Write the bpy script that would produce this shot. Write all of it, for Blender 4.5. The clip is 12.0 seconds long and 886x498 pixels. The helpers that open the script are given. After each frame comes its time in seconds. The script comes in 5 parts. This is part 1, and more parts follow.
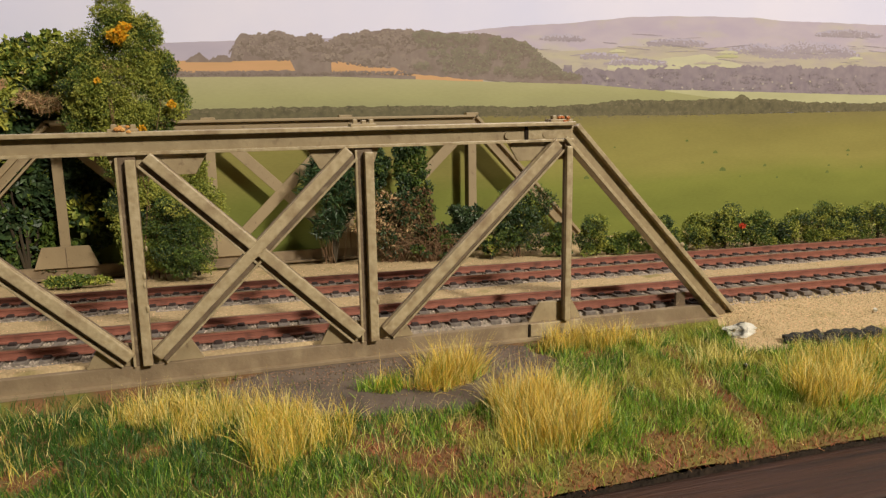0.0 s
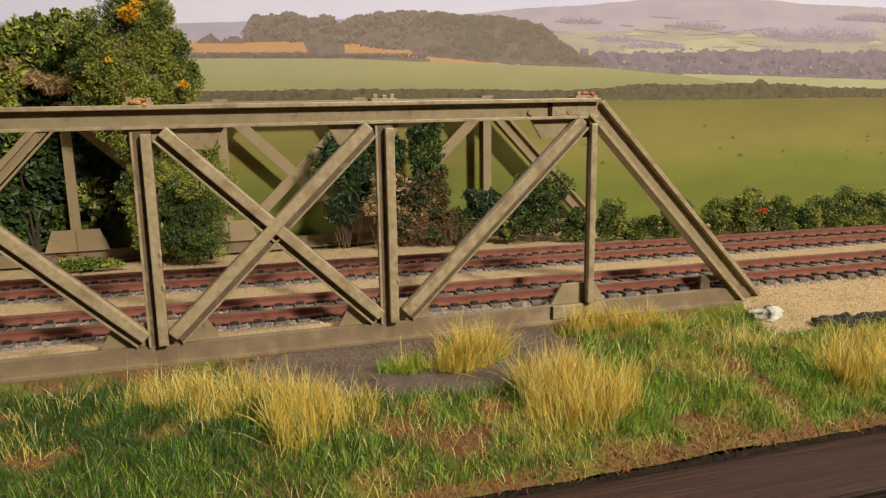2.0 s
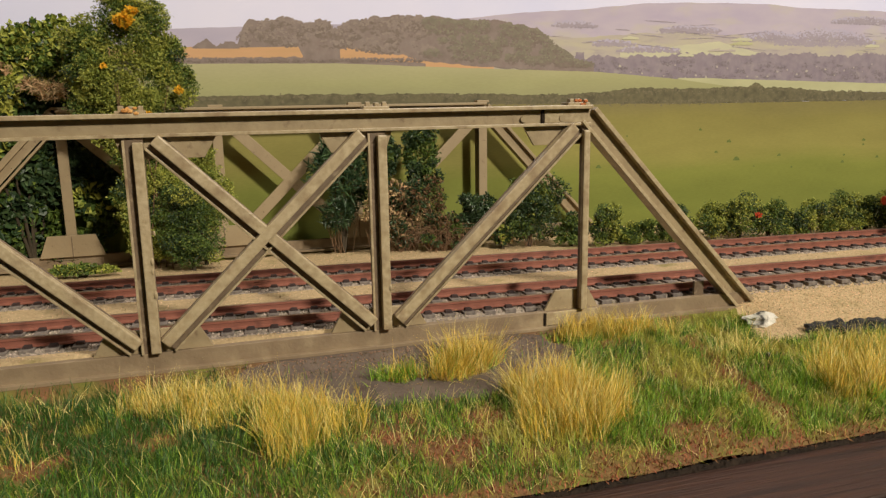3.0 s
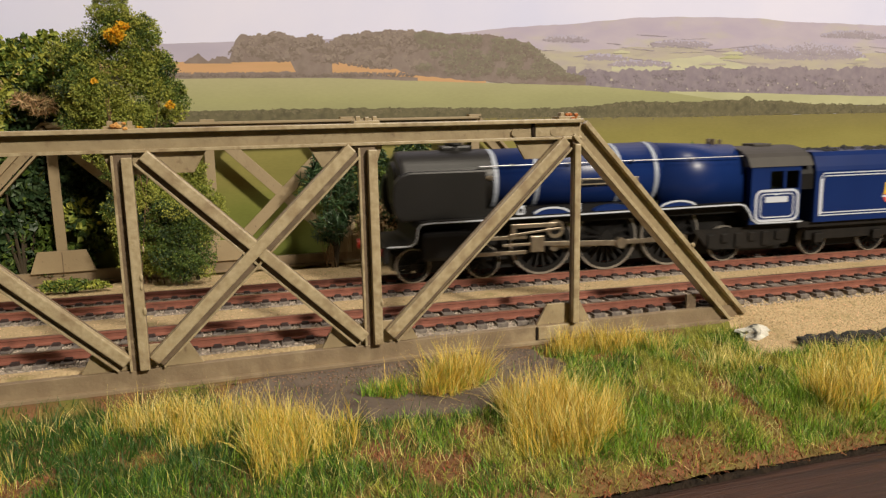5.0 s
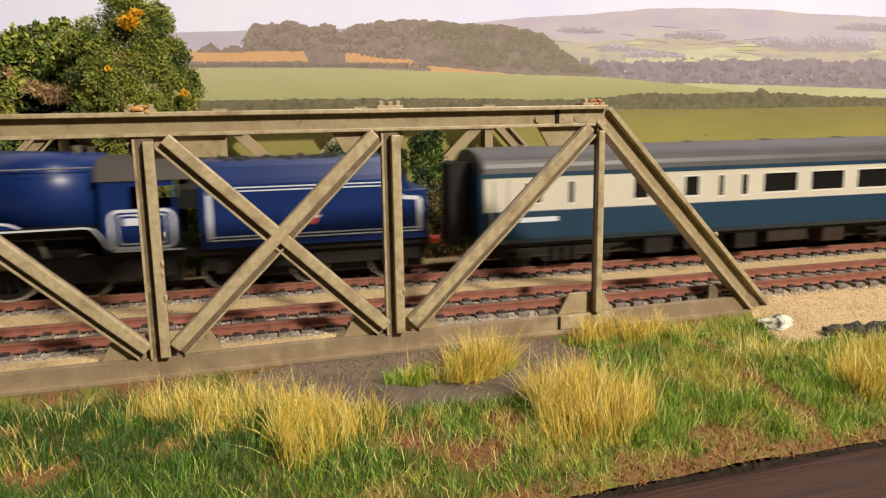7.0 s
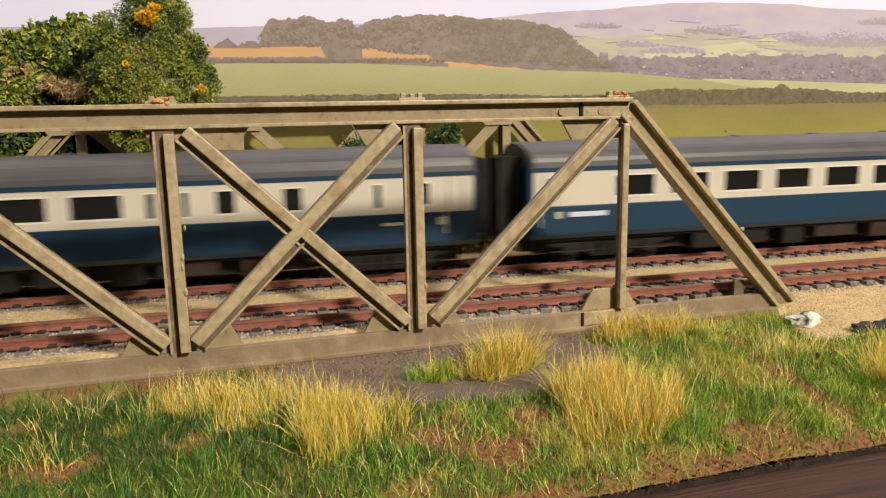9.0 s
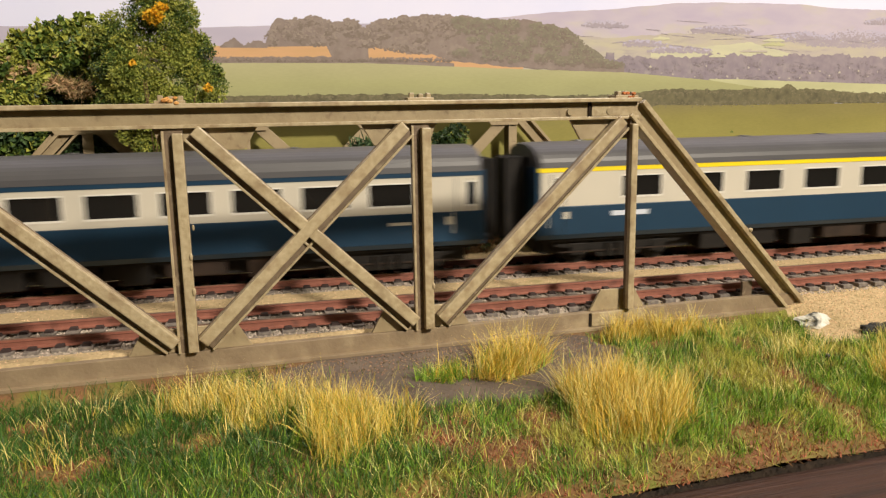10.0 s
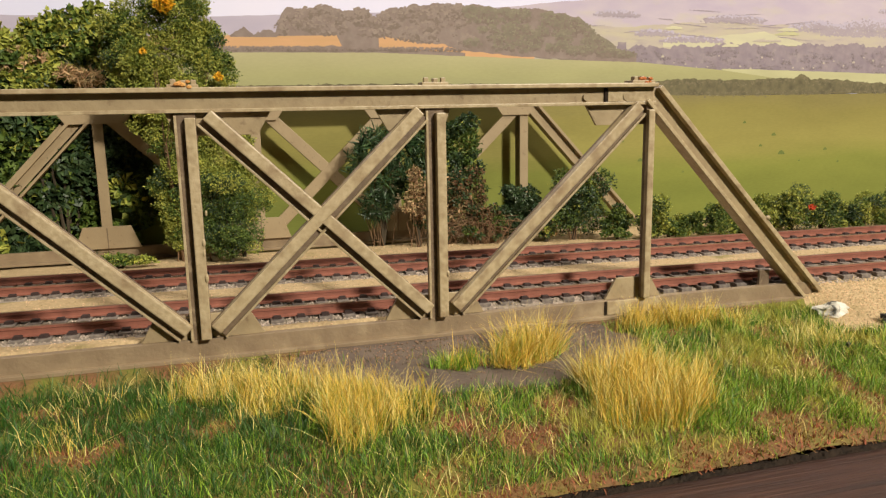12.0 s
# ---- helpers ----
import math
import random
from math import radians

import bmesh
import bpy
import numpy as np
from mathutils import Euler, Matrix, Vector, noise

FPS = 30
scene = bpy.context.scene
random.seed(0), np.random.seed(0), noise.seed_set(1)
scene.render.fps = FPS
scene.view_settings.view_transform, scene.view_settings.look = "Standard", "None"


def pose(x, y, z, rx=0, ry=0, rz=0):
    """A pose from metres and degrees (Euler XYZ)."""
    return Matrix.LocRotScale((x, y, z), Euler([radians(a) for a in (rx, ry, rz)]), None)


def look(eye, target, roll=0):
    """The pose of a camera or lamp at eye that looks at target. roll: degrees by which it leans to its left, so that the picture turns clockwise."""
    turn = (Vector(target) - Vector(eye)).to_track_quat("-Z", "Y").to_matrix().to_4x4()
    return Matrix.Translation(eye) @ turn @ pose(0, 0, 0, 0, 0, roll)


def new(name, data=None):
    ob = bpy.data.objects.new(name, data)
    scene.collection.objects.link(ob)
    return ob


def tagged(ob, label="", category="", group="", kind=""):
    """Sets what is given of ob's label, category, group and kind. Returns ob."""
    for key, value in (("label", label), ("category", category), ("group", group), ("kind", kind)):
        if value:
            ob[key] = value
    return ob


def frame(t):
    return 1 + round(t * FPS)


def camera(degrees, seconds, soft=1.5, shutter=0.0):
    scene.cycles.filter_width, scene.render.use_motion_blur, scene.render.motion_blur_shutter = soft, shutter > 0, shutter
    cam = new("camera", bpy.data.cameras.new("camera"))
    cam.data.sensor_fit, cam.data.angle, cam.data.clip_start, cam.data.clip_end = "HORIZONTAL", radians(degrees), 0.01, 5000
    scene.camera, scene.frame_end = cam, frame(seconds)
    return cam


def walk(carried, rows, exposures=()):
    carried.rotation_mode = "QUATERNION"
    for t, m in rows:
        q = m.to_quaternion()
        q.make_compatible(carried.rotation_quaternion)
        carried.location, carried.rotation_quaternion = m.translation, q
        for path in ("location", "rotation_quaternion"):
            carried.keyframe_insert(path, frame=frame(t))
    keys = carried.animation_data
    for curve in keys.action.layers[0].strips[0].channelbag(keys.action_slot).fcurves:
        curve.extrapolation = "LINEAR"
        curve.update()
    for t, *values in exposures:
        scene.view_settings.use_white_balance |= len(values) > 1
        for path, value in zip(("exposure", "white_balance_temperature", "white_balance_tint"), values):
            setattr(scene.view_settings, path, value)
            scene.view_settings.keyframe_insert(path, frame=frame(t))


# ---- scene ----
import collections

U = 0.0011  # metres in one unit of the layout plan; x along the bridge, y away, z up

# ---- camera ----
cam = camera(60.7, 12.0, soft=1.3, shutter=0.4)
PATH = [  # seconds, eye in plan units, yaw, pitch, roll in degrees
    (0, -40.71, -201.41, 65.22, -17.248, -10.827, -0.904),
    (0.5, -41.52, -199.42, 62.51, -17.439, -10.888, -0.862),
    (1, -43.04, -197.03, 60.77, -17.175, -11.112, -0.862),
    (1.5, -45.12, -196.23, 59.66, -16.965, -11.308, -0.885),
    (2, -43.91, -195.76, 60.37, -16.900, -11.283, -0.868),
    (2.5, -43.52, -194.84, 61.24, -16.964, -11.217, -0.876),
    (3, -41.95, -196.31, 62.07, -16.892, -11.225, -0.933),
    (3.2, -41.05, -196.31, 63.67, -16.892, -11.175, -0.943),
    (4.8, -40.56, -196.07, 62.64, -17.293, -10.259, -1.080),
    (5, -40.74, -195.91, 62.15, -17.294, -10.219, -1.097),
    (5.5, -41.26, -196.94, 62.06, -17.302, -10.162, -1.145),
    (6, -44.26, -194.21, 59.64, -17.344, -10.302, -1.027),
    (6.5, -44.51, -193.21, 59.66, -17.310, -10.354, -1.024),
    (7, -45.99, -192.04, 59.09, -17.287, -10.397, -0.960),
    (7.5, -46.79, -191.43, 58.47, -16.972, -10.338, -1.078),
    (9.5, -48.67, -187.96, 56.96, -16.390, -10.356, -1.006),
    (10, -49.41, -187.84, 57.14, -16.268, -10.361, -0.981),
    (10.5, -50.79, -188.42, 56.68, -16.125, -10.374, -0.989),
    (11, -51.50, -187.18, 52.87, -16.127, -10.459, -0.930),
    (11.5, -51.35, -185.23, 53.22, -15.932, -10.623, -1.027),
    (12, -51.13, -185.53, 54.42, -15.822, -10.639, -1.049),
]


def eye_pose(x, y, z, yaw, pitch, roll):
    a, p = radians(yaw), radians(pitch)
    eye = Vector((x, y, z)) * U
    ahead = Vector((-math.sin(a) * math.cos(p), math.cos(a) * math.cos(p), math.sin(p)))
    return look(eye, eye + ahead, roll)


walk(cam, [(t, eye_pose(*row)) for t, *row in PATH], [(0.0, -0.16), (3.2, -0.16), (4.8, -0.10), (5.5, -0.06), (6.5, 0.16), (7.7, 0.21), (10.5, 0.20), (12.0, 0.20)])

# ---- light ----
world = bpy.data.worlds.new("room_air")
scene.world = world
world.use_nodes = True
world.node_tree.nodes["Background"].inputs[0].default_value = (1.0, 0.86, 0.68, 1)
world.node_tree.nodes["Background"].inputs[1].default_value = 0.03


def area(name, at, target, size, power, colour):
    data = bpy.data.lights.new(name, "AREA")
    data.shape, data.size, data.energy, data.color = "DISK", size, power, colour
    ob = new(name, data)
    ob.matrix_world = look(at, target)
    return ob


area("reading_lamp_light", (0.48, -1.00, 0.76), (0.04, 0.04, 0.02), 0.12, 20, (1.0, 0.89, 0.73))
area("ceiling_lamp_light", (0.25, -0.42, 1.32), (0.10, -0.05, 0.0), 0.3, 8.5, (1.0, 0.89, 0.73))

# ---- materials ----
def material(name, base, rough=0.7, metal=0.0, second=None, scale=0.3, stain=None, stain_scale=0.06, stain_at=0.58,
             bump=0.2, bump_scale=2.0, island=0.0, stretch=(1, 1, 1), coat=0.0, spec=0.5, stain_soft=0.14):
    """Two-scale procedural surface; scales are in patches per plan unit."""
    m = bpy.data.materials.new(name)
    m.use_nodes = True
    nt = m.node_tree
    n, l = nt.nodes, nt.links
    b = n["Principled BSDF"]
    b.inputs["Roughness"].default_value, b.inputs["Metallic"].default_value = rough, metal
    b.inputs["Coat Weight"].default_value = coat
    b.inputs["Specular IOR Level"].default_value = spec
    tc = n.new("ShaderNodeTexCoord")
    mp = n.new("ShaderNodeMapping")
    mp.inputs["Scale"].default_value = [s / U for s in stretch]
    l.new(tc.outputs["Object"], mp.inputs["Vector"])

    def noise_at(s, detail=4.0):
        t = n.new("ShaderNodeTexNoise")
        t.inputs["Scale"].default_value, t.inputs["Detail"].default_value = s, detail
        l.new(mp.outputs[0], t.inputs["Vector"])
        return t

    def mix(fac, a, c, kind="MIX"):
        x = n.new("ShaderNodeMix")
        x.data_type, x.blend_type = "RGBA", kind
        for sock, v in ((x.inputs[0], fac), (x.inputs[6], a), (x.inputs[7], c)):
            if hasattr(v, "is_linked"):
                l.new(v, sock)
            else:
                sock.default_value = v if isinstance(v, float) else (*v, 1)
        return x.outputs[2]

    def ramp(v, lo, hi):
        r = n.new("ShaderNodeMapRange")
        r.inputs[1].default_value, r.inputs[2].default_value = lo, hi
        l.new(v, r.inputs[0])
        return r.outputs[0]

    col = mix(ramp(noise_at(scale).outputs[0], 0.3, 0.7), base, second or tuple(c * 0.72 for c in base))
    if stain:
        col = mix(ramp(noise_at(stain_scale, 8.0).outputs[0], stain_at, stain_at + stain_soft), col, stain)
    if island:
        g = n.new("ShaderNodeNewGeometry")
        hsv = n.new("ShaderNodeHueSaturation")
        r = n.new("ShaderNodeMapRange")
        r.inputs[3].default_value, r.inputs[4].default_value = 1 - island, 1 + island
        l.new(g.outputs["Random Per Island"], r.inputs[0])
        l.new(r.outputs[0], hsv.inputs["Value"])
        h = n.new("ShaderNodeMapRange")
        h.inputs[3].default_value, h.inputs[4].default_value = 0.5 + island * 0.05, 0.5 - island * 0.05
        l.new(g.outputs["Random Per Island"], h.inputs[0])
        l.new(h.outputs[0], hsv.inputs["Hue"])
        l.new(col, hsv.inputs["Color"])
        col = hsv.outputs[0]
    l.new(col, b.inputs["Base Color"])
    if bump:
        bp = n.new("ShaderNodeBump")
        bp.inputs["Strength"].default_value, bp.inputs["Distance"].default_value = bump, 0.5 * U
        l.new(noise_at(bump_scale, 6.0).outputs[0], bp.inputs["Height"])
        l.new(bp.outputs[0], b.inputs["Normal"])
    return m


def plain(name, colour, rough=0.5, metal=0.0, coat=0.0, emit=0.0):
    m = bpy.data.materials.new(name)
    m.use_nodes = True
    b = m.node_tree.nodes["Principled BSDF"]
    b.inputs["Base Color"].default_value = (*colour, 1)
    b.inputs["Roughness"].default_value, b.inputs["Metallic"].default_value, b.inputs["Coat Weight"].default_value = rough, metal, coat
    if emit:
        b.inputs["Emission Color"].default_value, b.inputs["Emission Strength"].default_value = (*colour, 1), emit
    return m


KHAKI = material("khaki_girder_paint", (0.40, 0.32, 0.195), 0.42, second=(0.315, 0.245, 0.145), scale=0.22, stain=(0.18, 0.12, 0.072), stain_scale=0.5, stain_at=0.58, stain_soft=0.24, bump=0.2, bump_scale=1.1)
KHAKI_WORN = material("khaki_worn_paint", (0.50, 0.415, 0.265), 0.36, second=(0.37, 0.29, 0.17), scale=0.7, stain=(0.20, 0.128, 0.072), stain_scale=0.17, stain_at=0.50, stain_soft=0.32, bump=0.26, bump_scale=1.3)
KHAKI_DIRTY = material("dirty_khaki_paint", (0.30, 0.228, 0.142), 0.55, second=(0.22, 0.16, 0.10), scale=0.16, stain=(0.40, 0.32, 0.20), stain_scale=0.12, stain_at=0.56, stain_soft=0.25, bump=0.25, bump_scale=1.1)
# Dark khaki: weathering wash and the shade of grooves and turned-away sides in one colour.
KHAKI_GRIME_SHADE = material("grimy_shaded_khaki", (0.20, 0.145, 0.09), 0.6, second=(0.13, 0.09, 0.058), scale=0.3, stain=(0.30, 0.235, 0.15), stain_scale=0.4, stain_at=0.58, bump=0.4, bump_scale=1.2)
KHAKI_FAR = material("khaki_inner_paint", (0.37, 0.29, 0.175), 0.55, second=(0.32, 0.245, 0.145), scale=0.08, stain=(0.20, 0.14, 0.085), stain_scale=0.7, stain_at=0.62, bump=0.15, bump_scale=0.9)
LICHEN = material("orange_lichen", (0.62, 0.36, 0.12), 0.9, second=(0.55, 0.22, 0.05), scale=0.8, bump=0.8)
RUST = material("rusty_red", (0.36, 0.07, 0.025), 0.9, second=(0.50, 0.2, 0.06), scale=0.8, bump=0.8)
RAIL = material("rust_red_rail", (0.31, 0.125, 0.088), 0.5, second=(0.23, 0.088, 0.062), scale=0.35, stain=(0.14, 0.06, 0.045), stain_scale=0.15, bump=0.1)
RAILTOP = material("worn_rail_head", (0.60, 0.45, 0.35), 0.3, 0.7, second=(0.34, 0.18, 0.13), scale=0.2, bump=0.0)
SLEEPER = material("dark_sleeper", (0.25, 0.215, 0.185), 0.8, second=(0.13, 0.11, 0.10), scale=0.6, bump=0.4)
STEM = material("dark_stem", (0.06, 0.045, 0.025), 0.8, bump=0.2)
CHAIR = material("rail_chair", (0.05, 0.03, 0.028), 0.7, bump=0.2)
BALLAST = material("grey_ballast", (0.42, 0.355, 0.29), 0.9, second=(0.28, 0.235, 0.195), scale=0.9, bump=0.9, bump_scale=1.6)
STONE = material("ballast_stone", (0.46, 0.39, 0.32), 0.85, second=(0.31, 0.265, 0.22), scale=1.0, bump=0.3, island=0.45)
SAND = material("buff_gravel", (0.58, 0.44, 0.25), 0.9, second=(0.42, 0.31, 0.17), scale=0.9, stain=(0.30, 0.25, 0.10), stain_scale=0.07, stain_at=0.60, bump=0.9, bump_scale=1.3)
GRAIN = material("buff_gravel_stone", (0.66, 0.51, 0.31), 0.85, second=(0.48, 0.35, 0.19), scale=1.0, bump=0.2, island=0.45)
SOIL = material("red_brown_soil", (0.22, 0.098, 0.045), 0.95, second=(0.15, 0.095, 0.035), scale=0.25, stain=(0.17, 0.17, 0.03), stain_scale=0.05, stain_at=0.47, bump=1.0, bump_scale=0.9)
PATCH = material("grey_earth", (0.155, 0.118, 0.092), 0.95, second=(0.10, 0.076, 0.062), scale=0.15, stain=(0.09, 0.06, 0.045), stain_scale=0.09, stain_at=0.56, bump=1.0, bump_scale=0.5)
CRUMB = material("earth_crumb", (0.26, 0.18, 0.11), 0.9, second=(0.15, 0.095, 0.06), scale=1.0, bump=0.2, island=0.6)
GOLD = material("straw_grass", (0.80, 0.585, 0.09), 0.5, second=(0.64, 0.46, 0.07), scale=0.1, bump=0, island=0.3)
PALE = material("pale_straw_grass", (0.87, 0.78, 0.32), 0.5, second=(0.76, 0.62, 0.17), scale=0.1, bump=0, island=0.3)
GREEN = material("green_grass", (0.23, 0.40, 0.035), 0.5, second=(0.155, 0.29, 0.025), scale=0.06, bump=0, island=0.45)
EMERALD = material("deep_green_grass", (0.050, 0.142, 0.016), 0.5, second=(0.030, 0.090, 0.012), scale=0.06, bump=0, island=0.45)
OLIVE = material("olive_grass", (0.46, 0.44, 0.075), 0.5, second=(0.33, 0.36, 0.05), scale=0.06, bump=0, island=0.4)
RUSSET = material("russet_scatter", (0.27, 0.088, 0.038), 0.8, second=(0.36, 0.17, 0.065), scale=0.2, bump=0, island=0.45)
LEAF_DARK = material("dark_leaf", (0.028, 0.055, 0.020), 0.45, second=(0.045, 0.085, 0.03), scale=0.2, bump=0, island=0.4)
LEAF_MID = material("mid_green_leaf", (0.105, 0.165, 0.026), 0.6, second=(0.07, 0.12, 0.018), scale=0.12, bump=0, island=0.32)
LEAF_LIGHT = material("light_green_leaf", (0.37, 0.38, 0.065), 0.6, second=(0.24, 0.29, 0.045), scale=0.12, bump=0, island=0.3)
LEAF_BLUE = material("blue_green_frond", (0.030, 0.072, 0.026), 0.5, second=(0.045, 0.095, 0.03), scale=0.2, bump=0, island=0.6)
LEAF_BROWN = material("dry_brown_leaf", (0.19, 0.112, 0.048), 0.8, second=(0.12, 0.075, 0.032), scale=0.2, bump=0, island=0.55)
LEAF_TAN = material("dry_tan_leaf", (0.52, 0.38, 0.20), 0.8, second=(0.38, 0.25, 0.12), scale=0.3, bump=0, island=0.4)
FLOWER = material("yellow_flower", (0.75, 0.42, 0.01), 0.7, second=(0.6, 0.33, 0.01), scale=0.4, bump=0, island=0.3)
REDFLOWER = plain("red_flower", (0.60, 0.07, 0.02), 0.7)
TWIG = material("dry_twig", (0.26, 0.16, 0.085), 0.8, second=(0.16, 0.09, 0.05), scale=0.5, bump=0.2)
WOOD = material("dark_stained_wood", (0.068, 0.028, 0.016), 0.55, second=(0.026, 0.011, 0.007), scale=0.5, stain=(0.014, 0.007, 0.005), stain_scale=0.16, stain_at=0.49, bump=0.9, bump_scale=1.4, stretch=(0.045, 1, 1))
TAR = material("black_edge_filler", (0.012, 0.009, 0.007), 0.9, second=(0.03, 0.02, 0.013), scale=0.5, bump=0.8, spec=0.2)
RUBBLE = material("black_rubble", (0.045, 0.042, 0.04), 0.9, second=(0.02, 0.02, 0.02), scale=0.5, bump=0.9)
WHITEROCK = material("white_rock", (0.72, 0.70, 0.64), 0.85, second=(0.5, 0.49, 0.42), scale=0.35, stain=(0.05, 0.05, 0.045), stain_scale=0.28, stain_at=0.50, bump=0.6)
ROOM = material("pale_room_paint", (0.40, 0.36, 0.30), 0.85, bump=0.1, scale=0.002, bump_scale=0.05)
FLOOR = material("grey_carpet", (0.16, 0.15, 0.14), 0.95, bump=0.3, scale=0.01)

# ---- mesh helpers ----
def empty(name, m=None):
    ob = new(name)
    ob.empty_display_size = 0.005
    if m:
        ob.matrix_world = m
    return ob


def part(name, bm, mat, parent=None, label="", smooth=False, at=None):
    """One mesh object from a bmesh in plan units."""
    for v in bm.verts:
        v.co *= U
    me = bpy.data.meshes.new(name)
    bm.normal_update()
    bm.to_mesh(me)
    bm.free()
    for m in mat if isinstance(mat, (list, tuple)) else (mat,):
        me.materials.append(m)
    if smooth:
        for p in me.polygons:
            p.use_smooth = True
    ob = new(name, me)
    ob.parent = parent
    if at:
        ob.location = Vector(at) * U
    return tagged(ob, label=label)


def raw(name, verts, faces, mat, parent=None, label="", index=None):
    me = bpy.data.meshes.new(name)
    me.from_pydata((np.asarray(verts) * U).tolist(), [], faces)
    for m in mat if isinstance(mat, (list, tuple)) else (mat,):
        me.materials.append(m)
    if index is not None:
        me.polygons.foreach_set("material_index", index)
    ob = new(name, me)
    ob.parent = parent
    return tagged(ob, label=label)


def box(bm, x0, x1, y0, y1, z0, z1, bevel=0.0):
    r = bmesh.ops.create_cube(bm, size=1.0)
    for v in r["verts"]:
        v.co = Vector(((x0 + x1) / 2 + v.co.x * (x1 - x0), (y0 + y1) / 2 + v.co.y * (y1 - y0), (z0 + z1) / 2 + v.co.z * (z1 - z0)))
    if bevel:
        edges = list({e for v in r["verts"] for e in v.link_edges})
        bmesh.ops.bevel(bm, geom=edges, offset=bevel, segments=2, affect="EDGES", profile=0.6)
    return bm


def prism(bm, pts, y0, y1, bevel=0.0):
    """An outline in x and z, given thickness from y0 to y1."""
    a = [bm.verts.new((x, y0, z)) for x, z in pts]
    b = [bm.verts.new((x, y1, z)) for x, z in pts]
    n = len(pts)
    fs = [bm.faces.new(a), bm.faces.new(b[::-1])]
    fs += [bm.faces.new((a[i], b[i], b[(i + 1) % n], a[(i + 1) % n])) for i in range(n)]
    bmesh.ops.recalc_face_normals(bm, faces=fs)
    if bevel:
        bmesh.ops.bevel(bm, geom=list({e for f in fs for e in f.edges}), offset=bevel, segments=2, affect="EDGES", profile=0.6)
    return bm


def strut(bm, p, q, w, y0, y1, off=0.0, bevel=0.15):
    """A bar from p to q in the x-z plane, w wide, moved sideways by off."""
    d = Vector((q[0] - p[0], q[1] - p[1])).normalized()
    s = Vector((-d.y, d.x))
    p, q = Vector(p) + s * off, Vector(q) + s * off
    return prism(bm, [tuple(p - s * w / 2), tuple(q - s * w / 2), tuple(q + s * w / 2), tuple(p + s * w / 2)], y0, y1, bevel)


def tube(bm, a, b, r, seg=16, r2=None):
    a, b = Vector(a), Vector(b)
    m = Matrix.Translation((a + b) / 2) @ (b - a).to_track_quat("Z", "Y").to_matrix().to_4x4()
    bmesh.ops.create_cone(bm, cap_ends=True, segments=seg, radius1=r, radius2=r if r2 is None else r2, depth=(b - a).length, matrix=m)
    return bm


def ring(bm, c, r_out, r_in, y0, y1, seg=32):
    """A flat ring whose axis lies along y."""
    rows = []
    for r, y in ((r_out, y0), (r_out, y1), (r_in, y1), (r_in, y0)):
        rows.append([bm.verts.new((c[0] + r * math.cos(2 * math.pi * i / seg), y, c[1] + r * math.sin(2 * math.pi * i / seg))) for i in range(seg)])
    fs = []
    for k in range(4):
        a, b = rows[k], rows[(k + 1) % 4]
        fs += [bm.faces.new((a[i], a[(i + 1) % seg], b[(i + 1) % seg], b[i])) for i in range(seg)]
    bmesh.ops.recalc_face_normals(bm, faces=fs)
    return bm


def loft(bm, sections):
    """A closed skin through sections (lists of points of one length), capped at both ends."""
    rows = [[bm.verts.new(p) for p in s] for s in sections]
    n = len(rows[0])
    fs = [bm.faces.new(rows[0]), bm.faces.new(rows[-1][::-1])]
    for a, b in zip(rows, rows[1:]):
        fs += [bm.faces.new((a[i], b[i], b[(i + 1) % n], a[(i + 1) % n])) for i in range(n)]
    bmesh.ops.recalc_face_normals(bm, faces=fs)
    return bm


def wob(x, seed, s=1.0):
    return noise.noise((x * s, seed * 7.31, 0.5))


# ---- room and bench ----
def room():
    bm = box(bmesh.new(), -3200, 3200, -2700, 900, -1010, -1000)
    tagged(part("floor", bm, FLOOR), "plain grey carpet under the layout bench", "floor", kind="structure")
    bm = box(bmesh.new(), -3200, 3200, -2700, 900, 1260, 1280)
    tagged(part("ceiling", bm, ROOM), "plain pale painted room ceiling", "ceiling", kind="structure")
    for name, b in (("wall_north", (-3200, 3200, 880, 900)), ("wall_south", (-3200, 3200, -2700, -2680)), ("wall_west", (-3200, -3180, -2680, 880)), ("wall_east", (3180, 3200, -2680, 880))):
        bm = box(bmesh.new(), *b, -1000, 1260)
        tagged(part(name, bm, ROOM), "plain pale painted room wall", "wall", kind="structure")
    bench = empty("layout_bench")
    tagged(bench, "dark-stained wooden bench that carries the model railway", "bench")
    bm = box(bmesh.new(), -1450, 2150, -97, -78.6, -42, -10.8, 0.7)
    part("edge_board", bm, WOOD, bench, "dark brown stained wooden edge board")
    bm = box(bmesh.new(), -1450, 2150, -78.4, 210, -60, -14)
    part("top", bm, WOOD, bench)
    for x in (-1400, 350, 2100):
        for y in (-60, 190):
            part("leg", box(bmesh.new(), x - 25, x + 25, y - 18, y + 18, -1000, -60), WOOD, bench)


room()

# ---- ground ----
def rail_y(x, far):
    return 69.0 - 0.0587 * x if far else 21.7 - 0.0462 * x


def in_patch(x, y):
    return ((x - 4) / 47) ** 2 + ((y + 15) / 21) ** 2 + 0.5 * noise.noise((x * 0.06, y * 0.06, 3)) < 1


def is_sand(x, y):
    lim = 113 + 0.25 * (y + 10) + 6 * noise.noise((x * 0.07, y * 0.07, 9))
    return x > lim and y > -27 + 0.05 * (x - 120) + 3 * noise.noise((x * 0.1, 1, 1))


